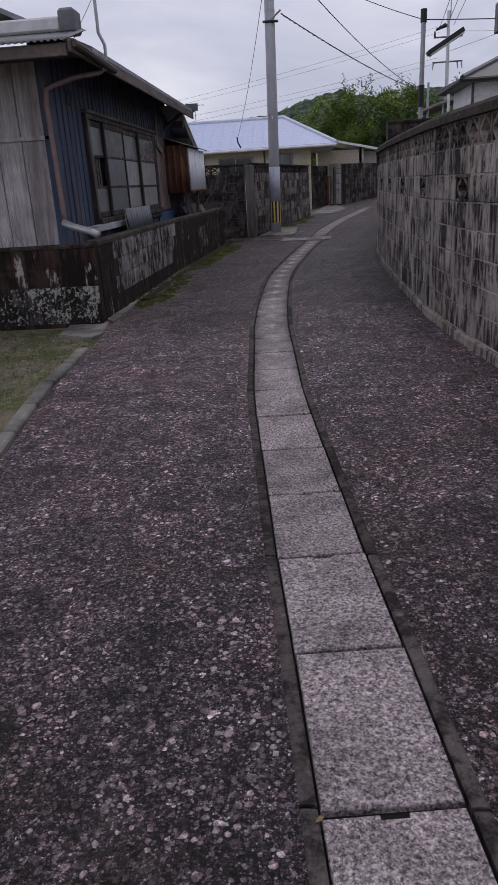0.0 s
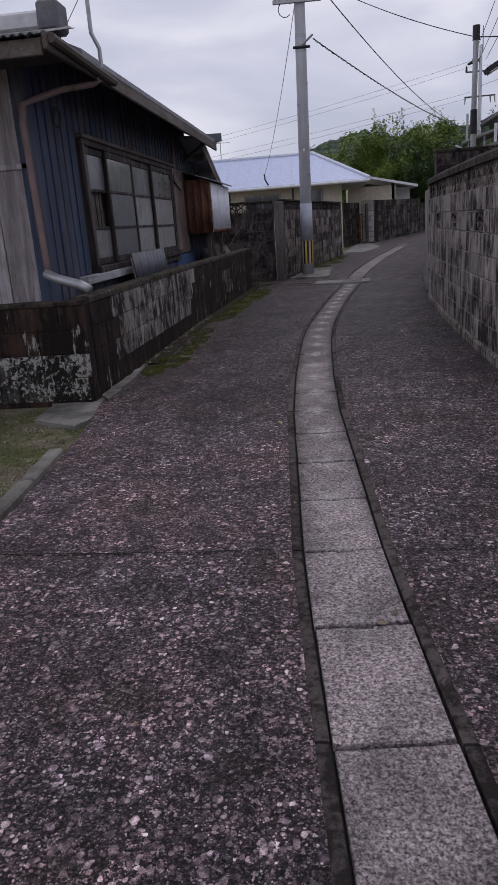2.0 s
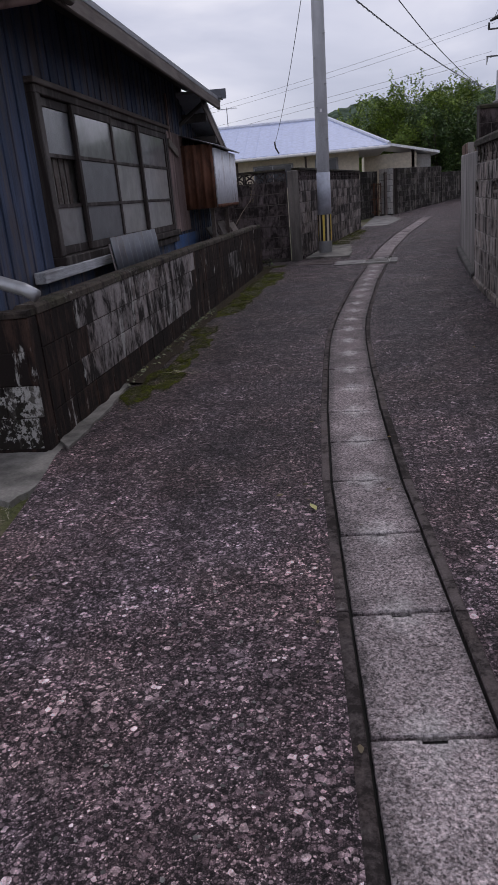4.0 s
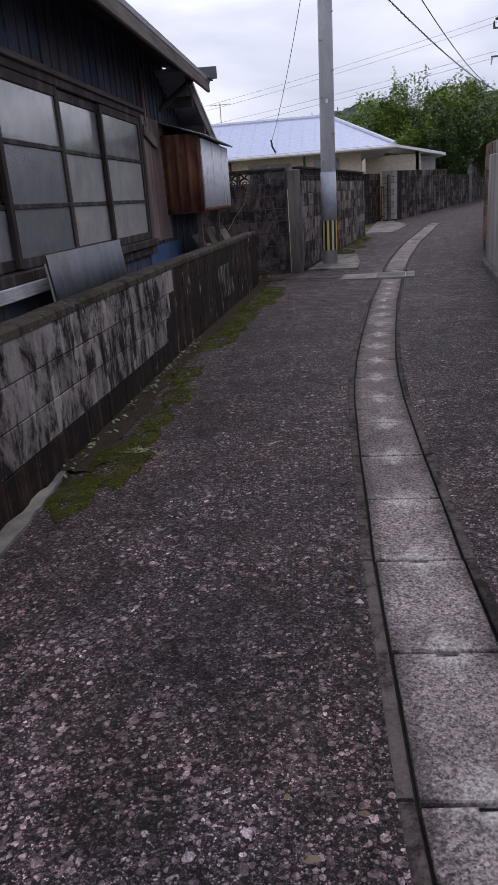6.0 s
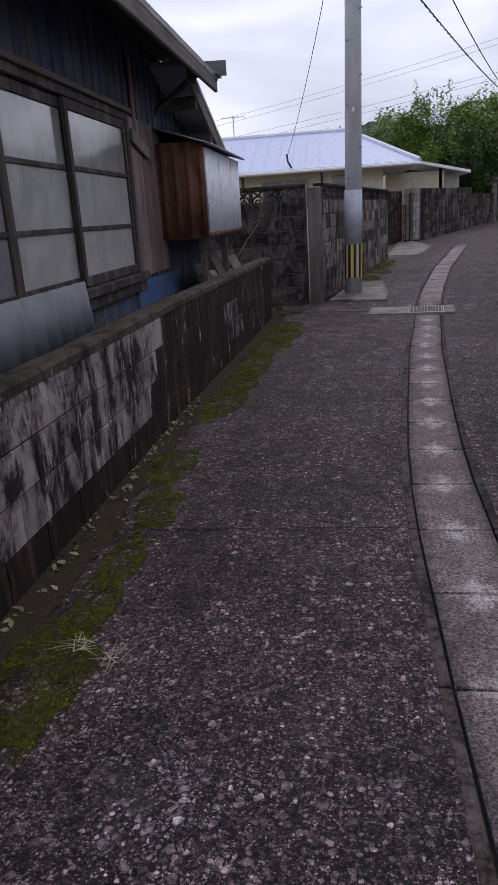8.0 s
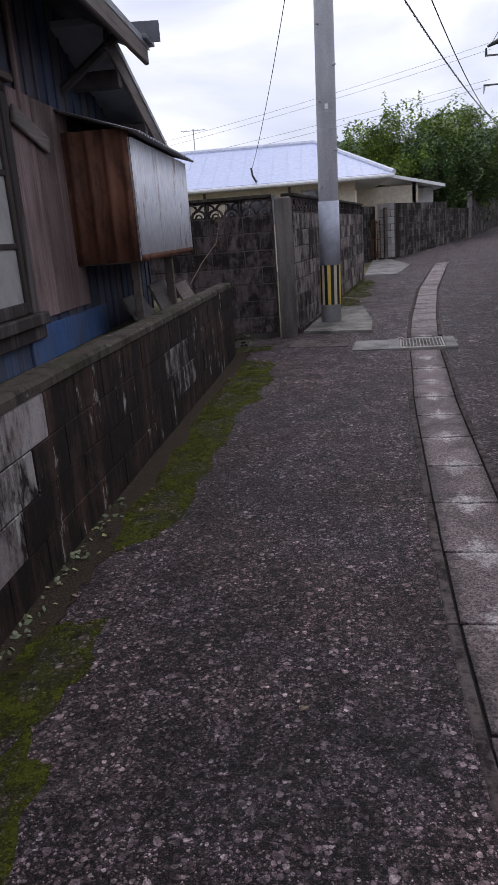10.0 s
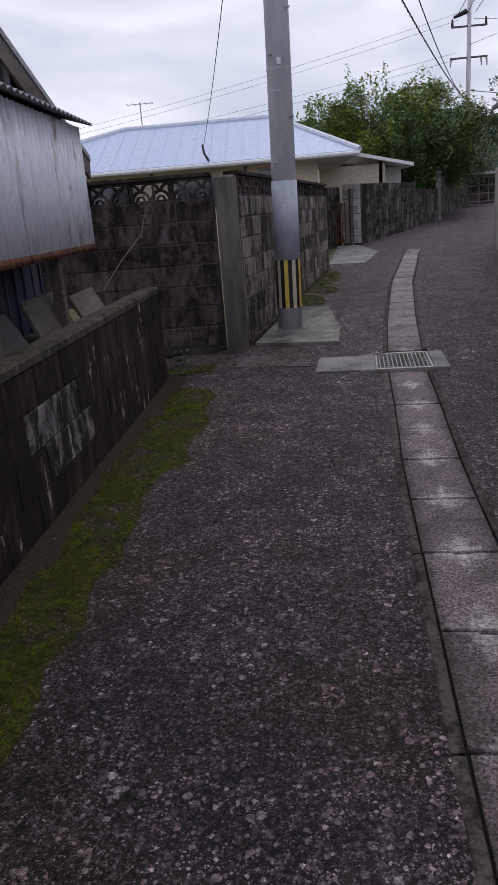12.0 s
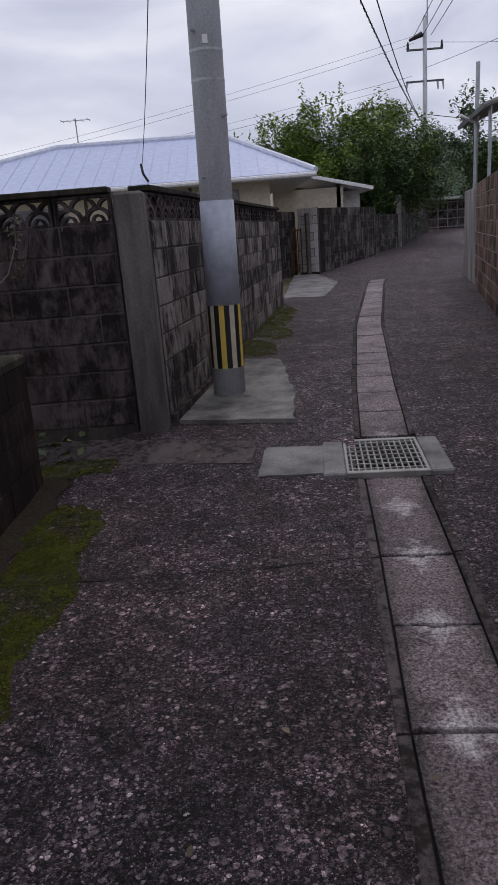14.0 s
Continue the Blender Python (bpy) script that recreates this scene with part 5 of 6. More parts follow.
def drain():
    d = thing("drain_grate", (1.09, 18.06, gz(18.06) + 0.004), "galvanised drain grate set in a concrete surround", "drain grate", turn=-6.0)
    part("surround", box(-0.40, -0.255, -0.36, 0.36, -0.06, 0.014, 0.01), PALE, d, "pale concrete surround")
    part("surround", box(0.255, 0.40, -0.36, 0.36, -0.06, 0.014, 0.01), PALE, d, "pale concrete surround")
    part("pit", box(-0.27, 0.27, -0.36, 0.36, -0.30, -0.06), DARK, d)
    for y0, y1 in ((-0.36, -0.315), (0.315, 0.36)):
        part("frame_bar", box(-0.255, 0.255, y0, y1, -0.03, 0.014, 0.004), GRATE, d)
    for x0, x1 in ((-0.255, -0.235), (0.235, 0.255)):
        part("frame_bar", box(x0, x1, -0.315, 0.315, -0.03, 0.012, 0.003), GRATE, d)
    bar = box_mesh("grate_bar", 0.009, 0.63, 0.03, 0.0, GRATE)
    for k in range(12):
        piece("grate_bar", bar, d, pose(-0.235 + 0.47 * (k + 0.5) / 12, 0, -0.006))
    cross = box_mesh("grate_rod", 0.47, 0.010, 0.010, 0.0, GRATE)
    for k in range(7):
        piece("grate_rod", cross, d, pose(0, -0.315 + 0.63 * (k + 0.5) / 7, 0.006))


drain()


KERB = m_concrete("kerb_concrete", (0.24, 0.225, 0.20), 0.65)


def verge():
    """Kerb and broken slab between the lane and the grass."""
    line = Line([(-0.76, 2.0), (-0.92, 3.43), (-1.12, 4.87), (-1.22, 6.4)])
    s = 0.0
    while s < line.length - 0.3:
        me = box_mesh("kerb", 0.58, 0.10, 0.16, 0.012, KERB)
        ob = new("kerb", me)
        ob.matrix_world = line.place(s + 0.3, -0.045) @ pose(0, 0.02, random.uniform(0, 0.012), random.uniform(-2, 2), 0, random.uniform(-1, 1))
        tagged(ob, "low worn concrete kerb beside the grass verge", "kerb", "kerb stones", "structure")
        s += 0.6
    uneven_slab("pavement_patch", [(-1.8, 7.15), (-1.36, 6.9), (-1.28, 7.4), (-1.36, 7.8), (-1.44, 8.1), (-1.5, 7.72), (-1.85, 7.7)], -0.012, 0.05, PAD, "broken pale concrete slab at the foot of the wall", "concrete slab")
    uneven_slab("pavement_patch", [(-1.45, 7.85), (-1.33, 7.7), (-1.33, 8.4), (-1.37, 9.0), (-1.40, 9.42), (-1.425, 9.4), (-1.44, 8.6)], 0.014, 0.05, PAD, "pale concrete fillet along the foot of the wall", "concrete slab")


verge()


def road_joint(y, x0, x1, slant=0.0):
    """A ragged dark joint across the asphalt."""
    n = 40
    verts, faces = [], []
    for k in range(n + 1):
        x = x0 + (x1 - x0) * k / n
        yy = y + slant * (x - x0) + 0.02 * noise.noise((x * 2.2, y, 0)) + 0.006 * noise.noise((x * 14, y, 1))
        w = 0.004 + 0.004 * noise.noise((x * 6, y, 4))
        verts += [(x, yy - w, gz(yy) + 0.006 + 0.012 * noise.noise((x * 0.9, yy * 0.6, 1.0))), (x, yy + w, gz(yy) + 0.006 + 0.012 * noise.noise((x * 0.9, yy * 0.6, 1.0)))]
    faces = [(2 * k, 2 * k + 1, 2 * k + 3, 2 * k + 2) for k in range(n)]
    tagged(new("road_joint", mesh_of("road_joint", verts, faces, DARK)), "dark ragged joint across the asphalt", "road joint", kind="structure")


for y in (4.63, 10.63, 16.62, 22.6):
    g = lerp_table(GUTTER, y)
    road_joint(y, lerp_table(LEFT_EDGE, y) + 0.15, g - 0.09)
    road_joint(y, g + lid_width(y) + 0.09, lerp_table(RIGHT_EDGE, y) - 0.1, 0.01)

# ---- houses beyond ----


def blue_roof_house():
    ox, oy = -2.5, 32.5
    h = thing("blue_roof_house", (ox, oy, gz_beyond(oy)), "cream bungalow under a pale blue metal hip roof", "house")
    inv = h.matrix_world.inverted()
    ez, rz = 2.58, 3.80
    xl, xr, y0, y1, rl, rr, ry = -8.6, 2.05, 29.5, 35.6, -4.15, 0.0, 32.5
    ring = [(xl, y0, ez), (xr, y0, ez), (xr, y1, ez), (xl, y1, ez)]
    top = [(rl, ry, rz), (rr, ry, rz)]
    v = [Vector(p) for p in ring + top] + [Vector((x, y, z - 0.07)) for x, y, z in ring]
    faces = [(0, 1, 5, 4), (1, 2, 5), (2, 3, 4, 5), (3, 0, 4), (6, 7, 1, 0), (7, 8, 2, 1), (8, 9, 3, 2), (9, 6, 0, 3), (6, 9, 8, 7)]
    piece("roof", mesh_of("roof", [inv @ p for p in v], faces, BLUE_ROOF), h, Matrix())
    for a, c in (((rl, ry, rz), (rr, ry, rz)), ((rr, ry, rz), (xr, y0, ez)), ((rl, ry, rz), (xl, y0, ez)), ((rr, ry, rz), (xr, y1, ez))):
        part("ridge_cap", tube([inv @ (Vector(a) + Vector((0, 0, 0.02))), inv @ (Vector(c) + Vector((0, 0, 0.02)))], 0.07, 8), RIDGE, h, "pale ridge cap")
    # standing seams of the metal sheets
    n = 26
    for i in range(1, n):
        x = xl + (xr - xl) * i / n
        t = min(1.0, (x - xl) / (rl - xl), (xr - x) / (xr - rr))
        part("seam", tube([inv @ Vector((x, y0, ez + 0.004)), inv @ Vector((x, y0 + (ry - y0) * t, ez + (rz - ez) * t + 0.004))], 0.012, 4), BLUE_ROOF, h)
    part("gutter", tube([inv @ Vector((xl, y0 - 0.05, ez - 0.07)), inv @ Vector((xr, y0 - 0.05, ez - 0.07))], 0.05, 8), WHITE, h)
    part("wall", box(xl + 0.7, xr - 1.0, y0 + 0.65, y1 - 0.65, gz_beyond(oy) - 0.4, ez - 0.05, 0, inv), CREAM, h)
    part("soffit", box(xl + 0.1, xr - 0.1, y0 + 0.1, y1 - 0.1, ez - 0.11, ez - 0.08, 0, inv), PLASTER, h)
    for x0, x1, z0, z1 in ((-5.3, -3.6, 1.2, 2.25), (-2.6, -1.2, 1.5, 2.3), (-0.45, 0.35, 1.5, 2.35)):
        w = part("window", box(x0, x1, y0 + 0.60, y0 + 0.66, z0, z1, 0.006, inv), GREY_TIN, h)
        k = 2
        for i in range(k):
            a, c = x0 + 0.05 + (x1 - x0 - 0.1) * i / k, x0 + 0.05 + (x1 - x0 - 0.1) * (i + 1) / k - 0.03
            part("pane", box(a, c, y0 + 0.592, y0 + 0.598, z0 + 0.05, z1 - 0.05, 0, inv), DARK_GLASS, w)
    for x in (xl + 1.5, -3.2, -0.8):
        part("trim_post", box(x, x + 0.07, y0 + 0.61, y0 + 0.66, 0.3, ez - 0.1, 0, inv), FASCIA, h)
    # porch roof on the lane side
    vs = [(2.0, 34.4, 2.95), (4.45, 35.6, 2.46), (4.45, 39.0, 2.46), (2.0, 39.0, 2.95)]
    vs += [(x, y, z - 0.10) for x, y, z in vs]
    piece("porch_roof", mesh_of("porch_roof", [inv @ Vector(p) for p in vs], [(0, 1, 2, 3), (7, 6, 5, 4), (0, 4, 5, 1), (1, 5, 6, 2), (2, 6, 7, 3)], WHITE), h, Matrix())
    part("porch_wall", box(3.55, 4.2, 36.6, 38.8, 0.2, 2.42, 0, inv), PLASTER, h)
    part("porch_wall", box(1.4, 3.5, 35.4, 38.8, 0.2, 2.5, 0, inv), CREAM, h)
    part("porch_post", box(3.3, 3.42, 35.4, 35.52, 0.2, 2.6, 0, inv), FASCIA, h)
    # TV aerials
    part("roof_bracket", tube([inv @ Vector((-1.62, 29.55, 2.62)), inv @ Vector((-1.72, 29.55, 2.8)), inv @ Vector((-1.75, 29.6, 3.0))], 0.03, 6), BLACK, h)
    set_beyond(h)


DARK_GLASS = m_glass("dark_window_glass", (0.05, 0.055, 0.065), 0.08)
RIDGE = m_plain("pale_ridge_metal", (0.66, 0.69, 0.78), 0.4)
blue_roof_house()


def aerial(x, y, z, hgt):
    a = thing("tv_aerial", (x, y, z), "thin grey television aerial on a house roof", "aerial", "roof aerials")
    part("mast", tube([(0, 0, 0), (0, 0, hgt)], 0.018, 5), STEEL, a)
    part("boom", tube([(-0.4, 0, hgt - 0.05), (0.4, 0, hgt - 0.05)], 0.012, 4), STEEL, a)
    for k in range(5):
        part("element", tube([(-0.36 + 0.18 * k, -0.22, hgt - 0.05), (-0.36 + 0.18 * k, 0.22, hgt - 0.05)], 0.007, 4), STEEL, a)
    set_beyond(a)


aerial(-3.9, 34.0, 3.2, 1.5)
aerial(-7.0, 35.5, 2.5, 2.4)


def far_house(name, x0, x1, y0, y1, eave, top, wall, roof, label, windows=()):
    h = thing(name, ((x0 + x1) / 2, (y0 + y1) / 2, gz_beyond(y0)), label, "house")
    inv = h.matrix_world.inverted()
    part("wall", box(x0, x1, y0, y1, -0.2, eave, 0, inv), wall, h)
    o = 0.35
    ym = (y0 + y1) / 2
    v = [(x0 - o, y0 - o, eave), (x1 + o, y0 - o, eave), (x1 + o, y1 + o, eave), (x0 - o, y1 + o, eave), (x0 + 1.2, ym, top), (x1 - 1.2, ym, top)]
    v += [(x, y, z - 0.1) for x, y, z in v[:4]]
    f = [(0, 1, 5, 4), (1, 2, 5), (2, 3, 4, 5), (3, 0, 4), (6, 7, 1, 0), (7, 8, 2, 1), (8, 9, 3, 2), (9, 6, 0, 3), (6, 9, 8, 7)]
    piece("roof", mesh_of("roof", [inv @ Vector(p) for p in v], f, roof), h, Matrix())
    for a, c in ((4, 5), (4, 0), (5, 1), (4, 3)):
        part("ridge_cap", tube([inv @ Vector(v[a]), inv @ Vector(v[c])], 0.08, 6), roof, h)
    part("gutter", tube([inv @ Vector((x0 - o, y0 - o - 0.04, eave - 0.06)), inv @ Vector((x1 + o, y0 - o - 0.04, eave - 0.06))], 0.05, 6), BLACK, h)
    part("gutter", tube([inv @ Vector((x0 - o - 0.04, y0 - o, eave - 0.06)), inv @ Vector((x0 - o - 0.04, y1 + o, eave - 0.06))], 0.05, 6), BLACK, h)
    for xa, xb, za, zb in windows:
        w = part("window", box(xa, xb, y0 - 0.04, y0 + 0.02, za, zb, 0.006, inv), BLACK, h)
        part("pane", box(xa + 0.05, xb - 0.05, y0 - 0.05, y0 - 0.042, za + 0.05, zb - 0.05, 0, inv), DARK_GLASS, w)
    return set_beyond(h)


hr = far_house("tiled_house", 5.3, 11.2, 21.4, 24.0, 3.55, 4.25, WHITE, TILE, "white house with a dark tiled roof behind the wall")
part("corner_trim", box(-2.98, -2.92, -1.34, -1.28, 0.2, 3.4), FASCIA, hr)
for wx in (-2.2, -1.1):
    part("wall_strip", box(wx, wx + 0.05, -1.34, -1.29, 0.2, 3.4), FASCIA, hr)
part("porch_roof", box(-0.6, 0.35, -0.3, 1.6, -0.03, 0.03, 0, pose(-3.25, -1.2, 2.72, 0, -14, 0)), PALE, hr, "pale sloping porch roof")
for wx in (-3.6, -3.15):
    part("porch_post", box(wx, wx + 0.06, -1.3, -1.24, 0.2, 3.1), WHITE, hr)


def carport():
    """An open lean-to roof on steel posts above the brown wall."""
    c = thing("carport", (5.6, 27.0, gz_beyond(27)), "open carport roof on slim steel posts above the wall", "carport")
    inv = c.matrix_world.inverted()
    v = [(4.85, 27.0, 3.32), (5.35, 30.2, 3.32), (8.0, 30.2, 4.3), (8.0, 27.0, 4.3)]
    v += [(x, y, z - 0.09) for x, y, z in v]
    piece("roof", mesh_of("roof", [inv @ Vector(p) for p in v], [(0, 3, 2, 1), (4, 5, 6, 7), (0, 1, 5, 4), (0, 4, 7, 3), (1, 2, 6, 5)], TILE), c, Matrix())
    part("fascia", tube([inv @ Vector((4.83, 26.95, 3.27)), inv @ Vector((8.0, 26.95, 4.25))], 0.05, 6), PALE, c)
    for x, y in ((5.05, 27.2), (5.55, 27.2), (6.6, 27.2)):
        part("post", tube([inv @ Vector((x, y, 0.1)), inv @ Vector((x, y, 3.25 + (x - 4.85) * 0.31))], 0.035, 8), STEEL, c)
    part("beam", tube([inv @ Vector((5.0, 27.2, 2.72)), inv @ Vector((7.5, 27.2, 2.72))], 0.03, 6), STEEL, c)
    # back wall carries the carport's inner shade as its colour
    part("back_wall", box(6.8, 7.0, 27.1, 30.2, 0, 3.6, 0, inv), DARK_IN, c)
    lamp = thing("street_lamp", (5.22, 28.6, gz_beyond(28)), "slim grey lamp pole with a white tube light", "street lamp")
    part("pole", tube([(0, 0, 0), (0.05, 0, 4.1)], 0.05, 10, 0.042), STEEL, lamp)
    part("tube_light", tube([(-0.05, -0.05, 3.0), (-0.34, -0.12, 3.13)], 0.03, 8), WHITE, lamp, "white tube light fitting")
    set_beyond(c)
    set_beyond(lamp)


carport()


def near_right_buildings():
    """The eave with a slanting awning, and the slender mast, seen over the tall wall."""
    a = thing("awning_house", (5.62, 15.0, 0), "upper storey with dark eaves above the lane wall", "house")
    part("wall", box(-0.55, 4, -2.8, 1.3, 0, 6.0), PLASTER, a)
    part("eave_board", box(-1.02, -0.94, -2.9, 1.4, 3.78, 4.3, 0.01), BLACK, a)
    part("eave_board", box(-0.90, -0.5, -2.9, 1.4, 3.78, 3.84, 0.01), SOFFIT, a)
    part("drainpipe", tube([(-0.60, -2.85, 0.2), (-0.60, -2.85, 3.8)], 0.04, 8), BLACK, a)
    part("awning", box(0, 0.66, -0.16, 0.16, -0.035, 0.035, 0.006, pose(-2.62, -0.7, 3.24, 0, -29, 0)), BLACK, a, "dark slanting awning with a pale underside")
    part("awning_lining", box(0.02, 0.64, -0.15, 0.15, -0.06, -0.039, 0, pose(-2.62, -0.7, 3.24, 0, -29, 0)), PLASTER, a)
    m = thing("pipe_mast", (3.18, 16.2, 2.1), "slender grey pipe mast standing behind the wall", "mast")
    part("pipe", tube([(0, 0, -2.0), (0, 0, 0.6), (0.02, 0, 2.15)], 0.048, 10), STEEL, m)
    part("wrap", tube([(0.0, 0, 0.45), (0.005, 0, 0.85)], 0.062, 10), BLACK, m)
    part("cap", tube([(0.02, 0, 1.95), (0.02, 0, 2.18)], 0.065, 10), BLACK, m)
    set_beyond(a)
    set_beyond(m)


near_right_buildings()


def far_gate():
    g = thing("far_gate", (10.9, 51.0, gz_beyond(51)), "pale grey steel mesh gate at the end of the lane", "gate", turn=-12)
    for k in range(6):
        part("bar", tube([(-1.2 + 0.48 * k, 0, 0), (-1.2 + 0.48 * k, 0, 1.35)], 0.03, 6), PALE, g)
    for z in (0.1, 0.5, 0.9, 1.3):
        part("rail", tube([(-1.2, 0, z), (1.2, 0, z)], 0.028, 6), PALE, g)
    part("hood", box(-1.5, 1.3, -0.3, 0.5, 1.45, 1.55), PLASTER, g)
    part("screen", box(-1.2, 1.2, 0.3, 0.35, 0.0, 1.4), BLOCK_P, g)
    set_beyond(g)


far_gate()


def side_gate():
    """The rusty folded gate at the side opening."""
    g = thing("folding_gate", (1.45, 31.6, gz_beyond(31.6)), "reddish rusty folding gate standing half open", "gate", turn=20)
    for k in range(7):
        part("gate_bar", tube([(0.07 * k, 0.05 * (k % 2), 0.05), (0.07 * k, 0.05 * (k % 2), 1.15)], 0.016, 5), RUSTY, g)
    for z in (0.15, 0.6, 1.1):
        part("gate_rail", tube([(0, 0.02, z), (0.44, 0.02, z)], 0.014, 5), RUSTY, g)
    part("gate_post", box(0.56, 0.66, -0.05, 0.05, 0, 1.5, 0.01), FASCIA, g)
    set_beyond(g)


side_gate()

# ---- wires ----
WIRE = m_plain("black_cable", (0.035, 0.035, 0.04), 0.6)


def far_pole(x, y, top, name_label):
    p = thing("utility_pole", (x, y, gz_beyond(y)), name_label, "utility pole")
    part("shaft", tube([(0, 0, 0), (0, 0, top - gz_beyond(y))], 0.14, 12, 0.09), POLE, p, "", True)
    z = top - gz_beyond(y)
    part("crossarm", box(-0.85, 0.85, -0.06, 0.06, z - 1.43, z - 1.36), DARK_STEEL, p)
    part("crossarm", box(-0.9, 0.9, -0.06, 0.06, z - 2.79, z - 2.72), DARK_STEEL, p)
    for a in (-0.8, 0.8):
        part("insulator", tube([(a, 0, z - 1.35), (a, 0, z - 1.05)], 0.07, 8, 0.04), BLACK, p)
    for a in (-0.85, 0.6, 0.85):
        part("insulator", tube([(a, 0, z - 2.8), (a * 1.05, 0, z - 3.15)], 0.05, 6, 0.03), STEEL, p)
    part("transformer_fuse", tube([(-0.15, 0, z - 0.75), (-0.75, -0.1, z - 1.0)], 0.13, 8, 0.06), BLACK, p)
    part("top_pin", tube([(0.12, 0, z - 0.4), (0.12, 0, z + 1.0)], 0.03, 6), STEEL, p)
    return set_beyond(p)


DARK_STEEL = m_plain("dark_steel", (0.10, 0.10, 0.105), 0.6)
FX, FY = 9.75, 50.0
far_pole(FX, FY, 10.4, "distant grey concrete utility pole with cross-arms")


def wire(a, c, sag, r, label="black overhead cable between poles", name="overhead_cable", wrap=False):
    a, c = Vector(a), Vector(c)
    n = 24
    pts = [a.lerp(c, k / n) - Vector((0, 0, sag * 4 * (k / n) * (1 - k / n))) for k in range(n + 1)]
    ob = tagged(part(name, tube(pts, r, 5), WIRE), label, "cable", "overhead cables")
    if wrap:
        bm = bmesh.new()
        m = 420
        spin = []
        for k in range(m + 1):
            f = k / m
            p = a.lerp(c, f) - Vector((0, 0, sag * 4 * f * (1 - f)))
            spin.append(p + Vector((math.cos(f * 500), 0, math.sin(f * 500))) * r * 1.8)
        part("spiral_hanger", add_tube(bm, spin, r * 0.4, 3), WIRE, ob)
    return set_beyond(ob)


wire((0.36, 19.0, 4.95), (FX, FY, 5.7), 0.35, 0.013, "black spiral-hung cable between utility poles", wrap=True)
wire((0.50, 19.0, 5.95), (FX, FY, 5.75), 0.75, 0.013)
wire((0.0, 19.0, 5.6), (-1.72, 29.6, 3.0), 0.25, 0.007, "thin drop wire to the blue-roofed house", "drop_wire")
wire((-30, 62, 5.6), (FX - 0.5, FY, 9.6), 0.7, 0.007)
wire((-30, 62, 5.3), (FX - 0.5, FY, 9.3), 0.7, 0.007)
wire((-30, 58, 4.2), (FX - 0.6, FY, 7.9), 0.5, 0.007)
wire((-30, 58, 3.8), (FX - 0.6, FY, 7.6), 0.5, 0.007)
wire((FX, FY, 8.2), (24, 20, 11), 0.5, 0.010)
wire((FX + 0.2, FY, 9.3), (40, 52, 9.5), 0.5, 0.010)
for k in range(3):
    wire((FX - 0.5 + 0.4 * k, FY, 9.6), (5.5 + 0.6 * k, 10, 13.5), 0.8, 0.016)
wire((FX, FY, 6.2), (30, 60, 5.6), 0.3, 0.018)
wire((3.2, 16.2, 4.1), (12, 18, 4.4), 0.15, 0.010)
wire((3.2, 16.2, 4.1), (0.5, 19.0, 6.0), 0.1, 0.008)

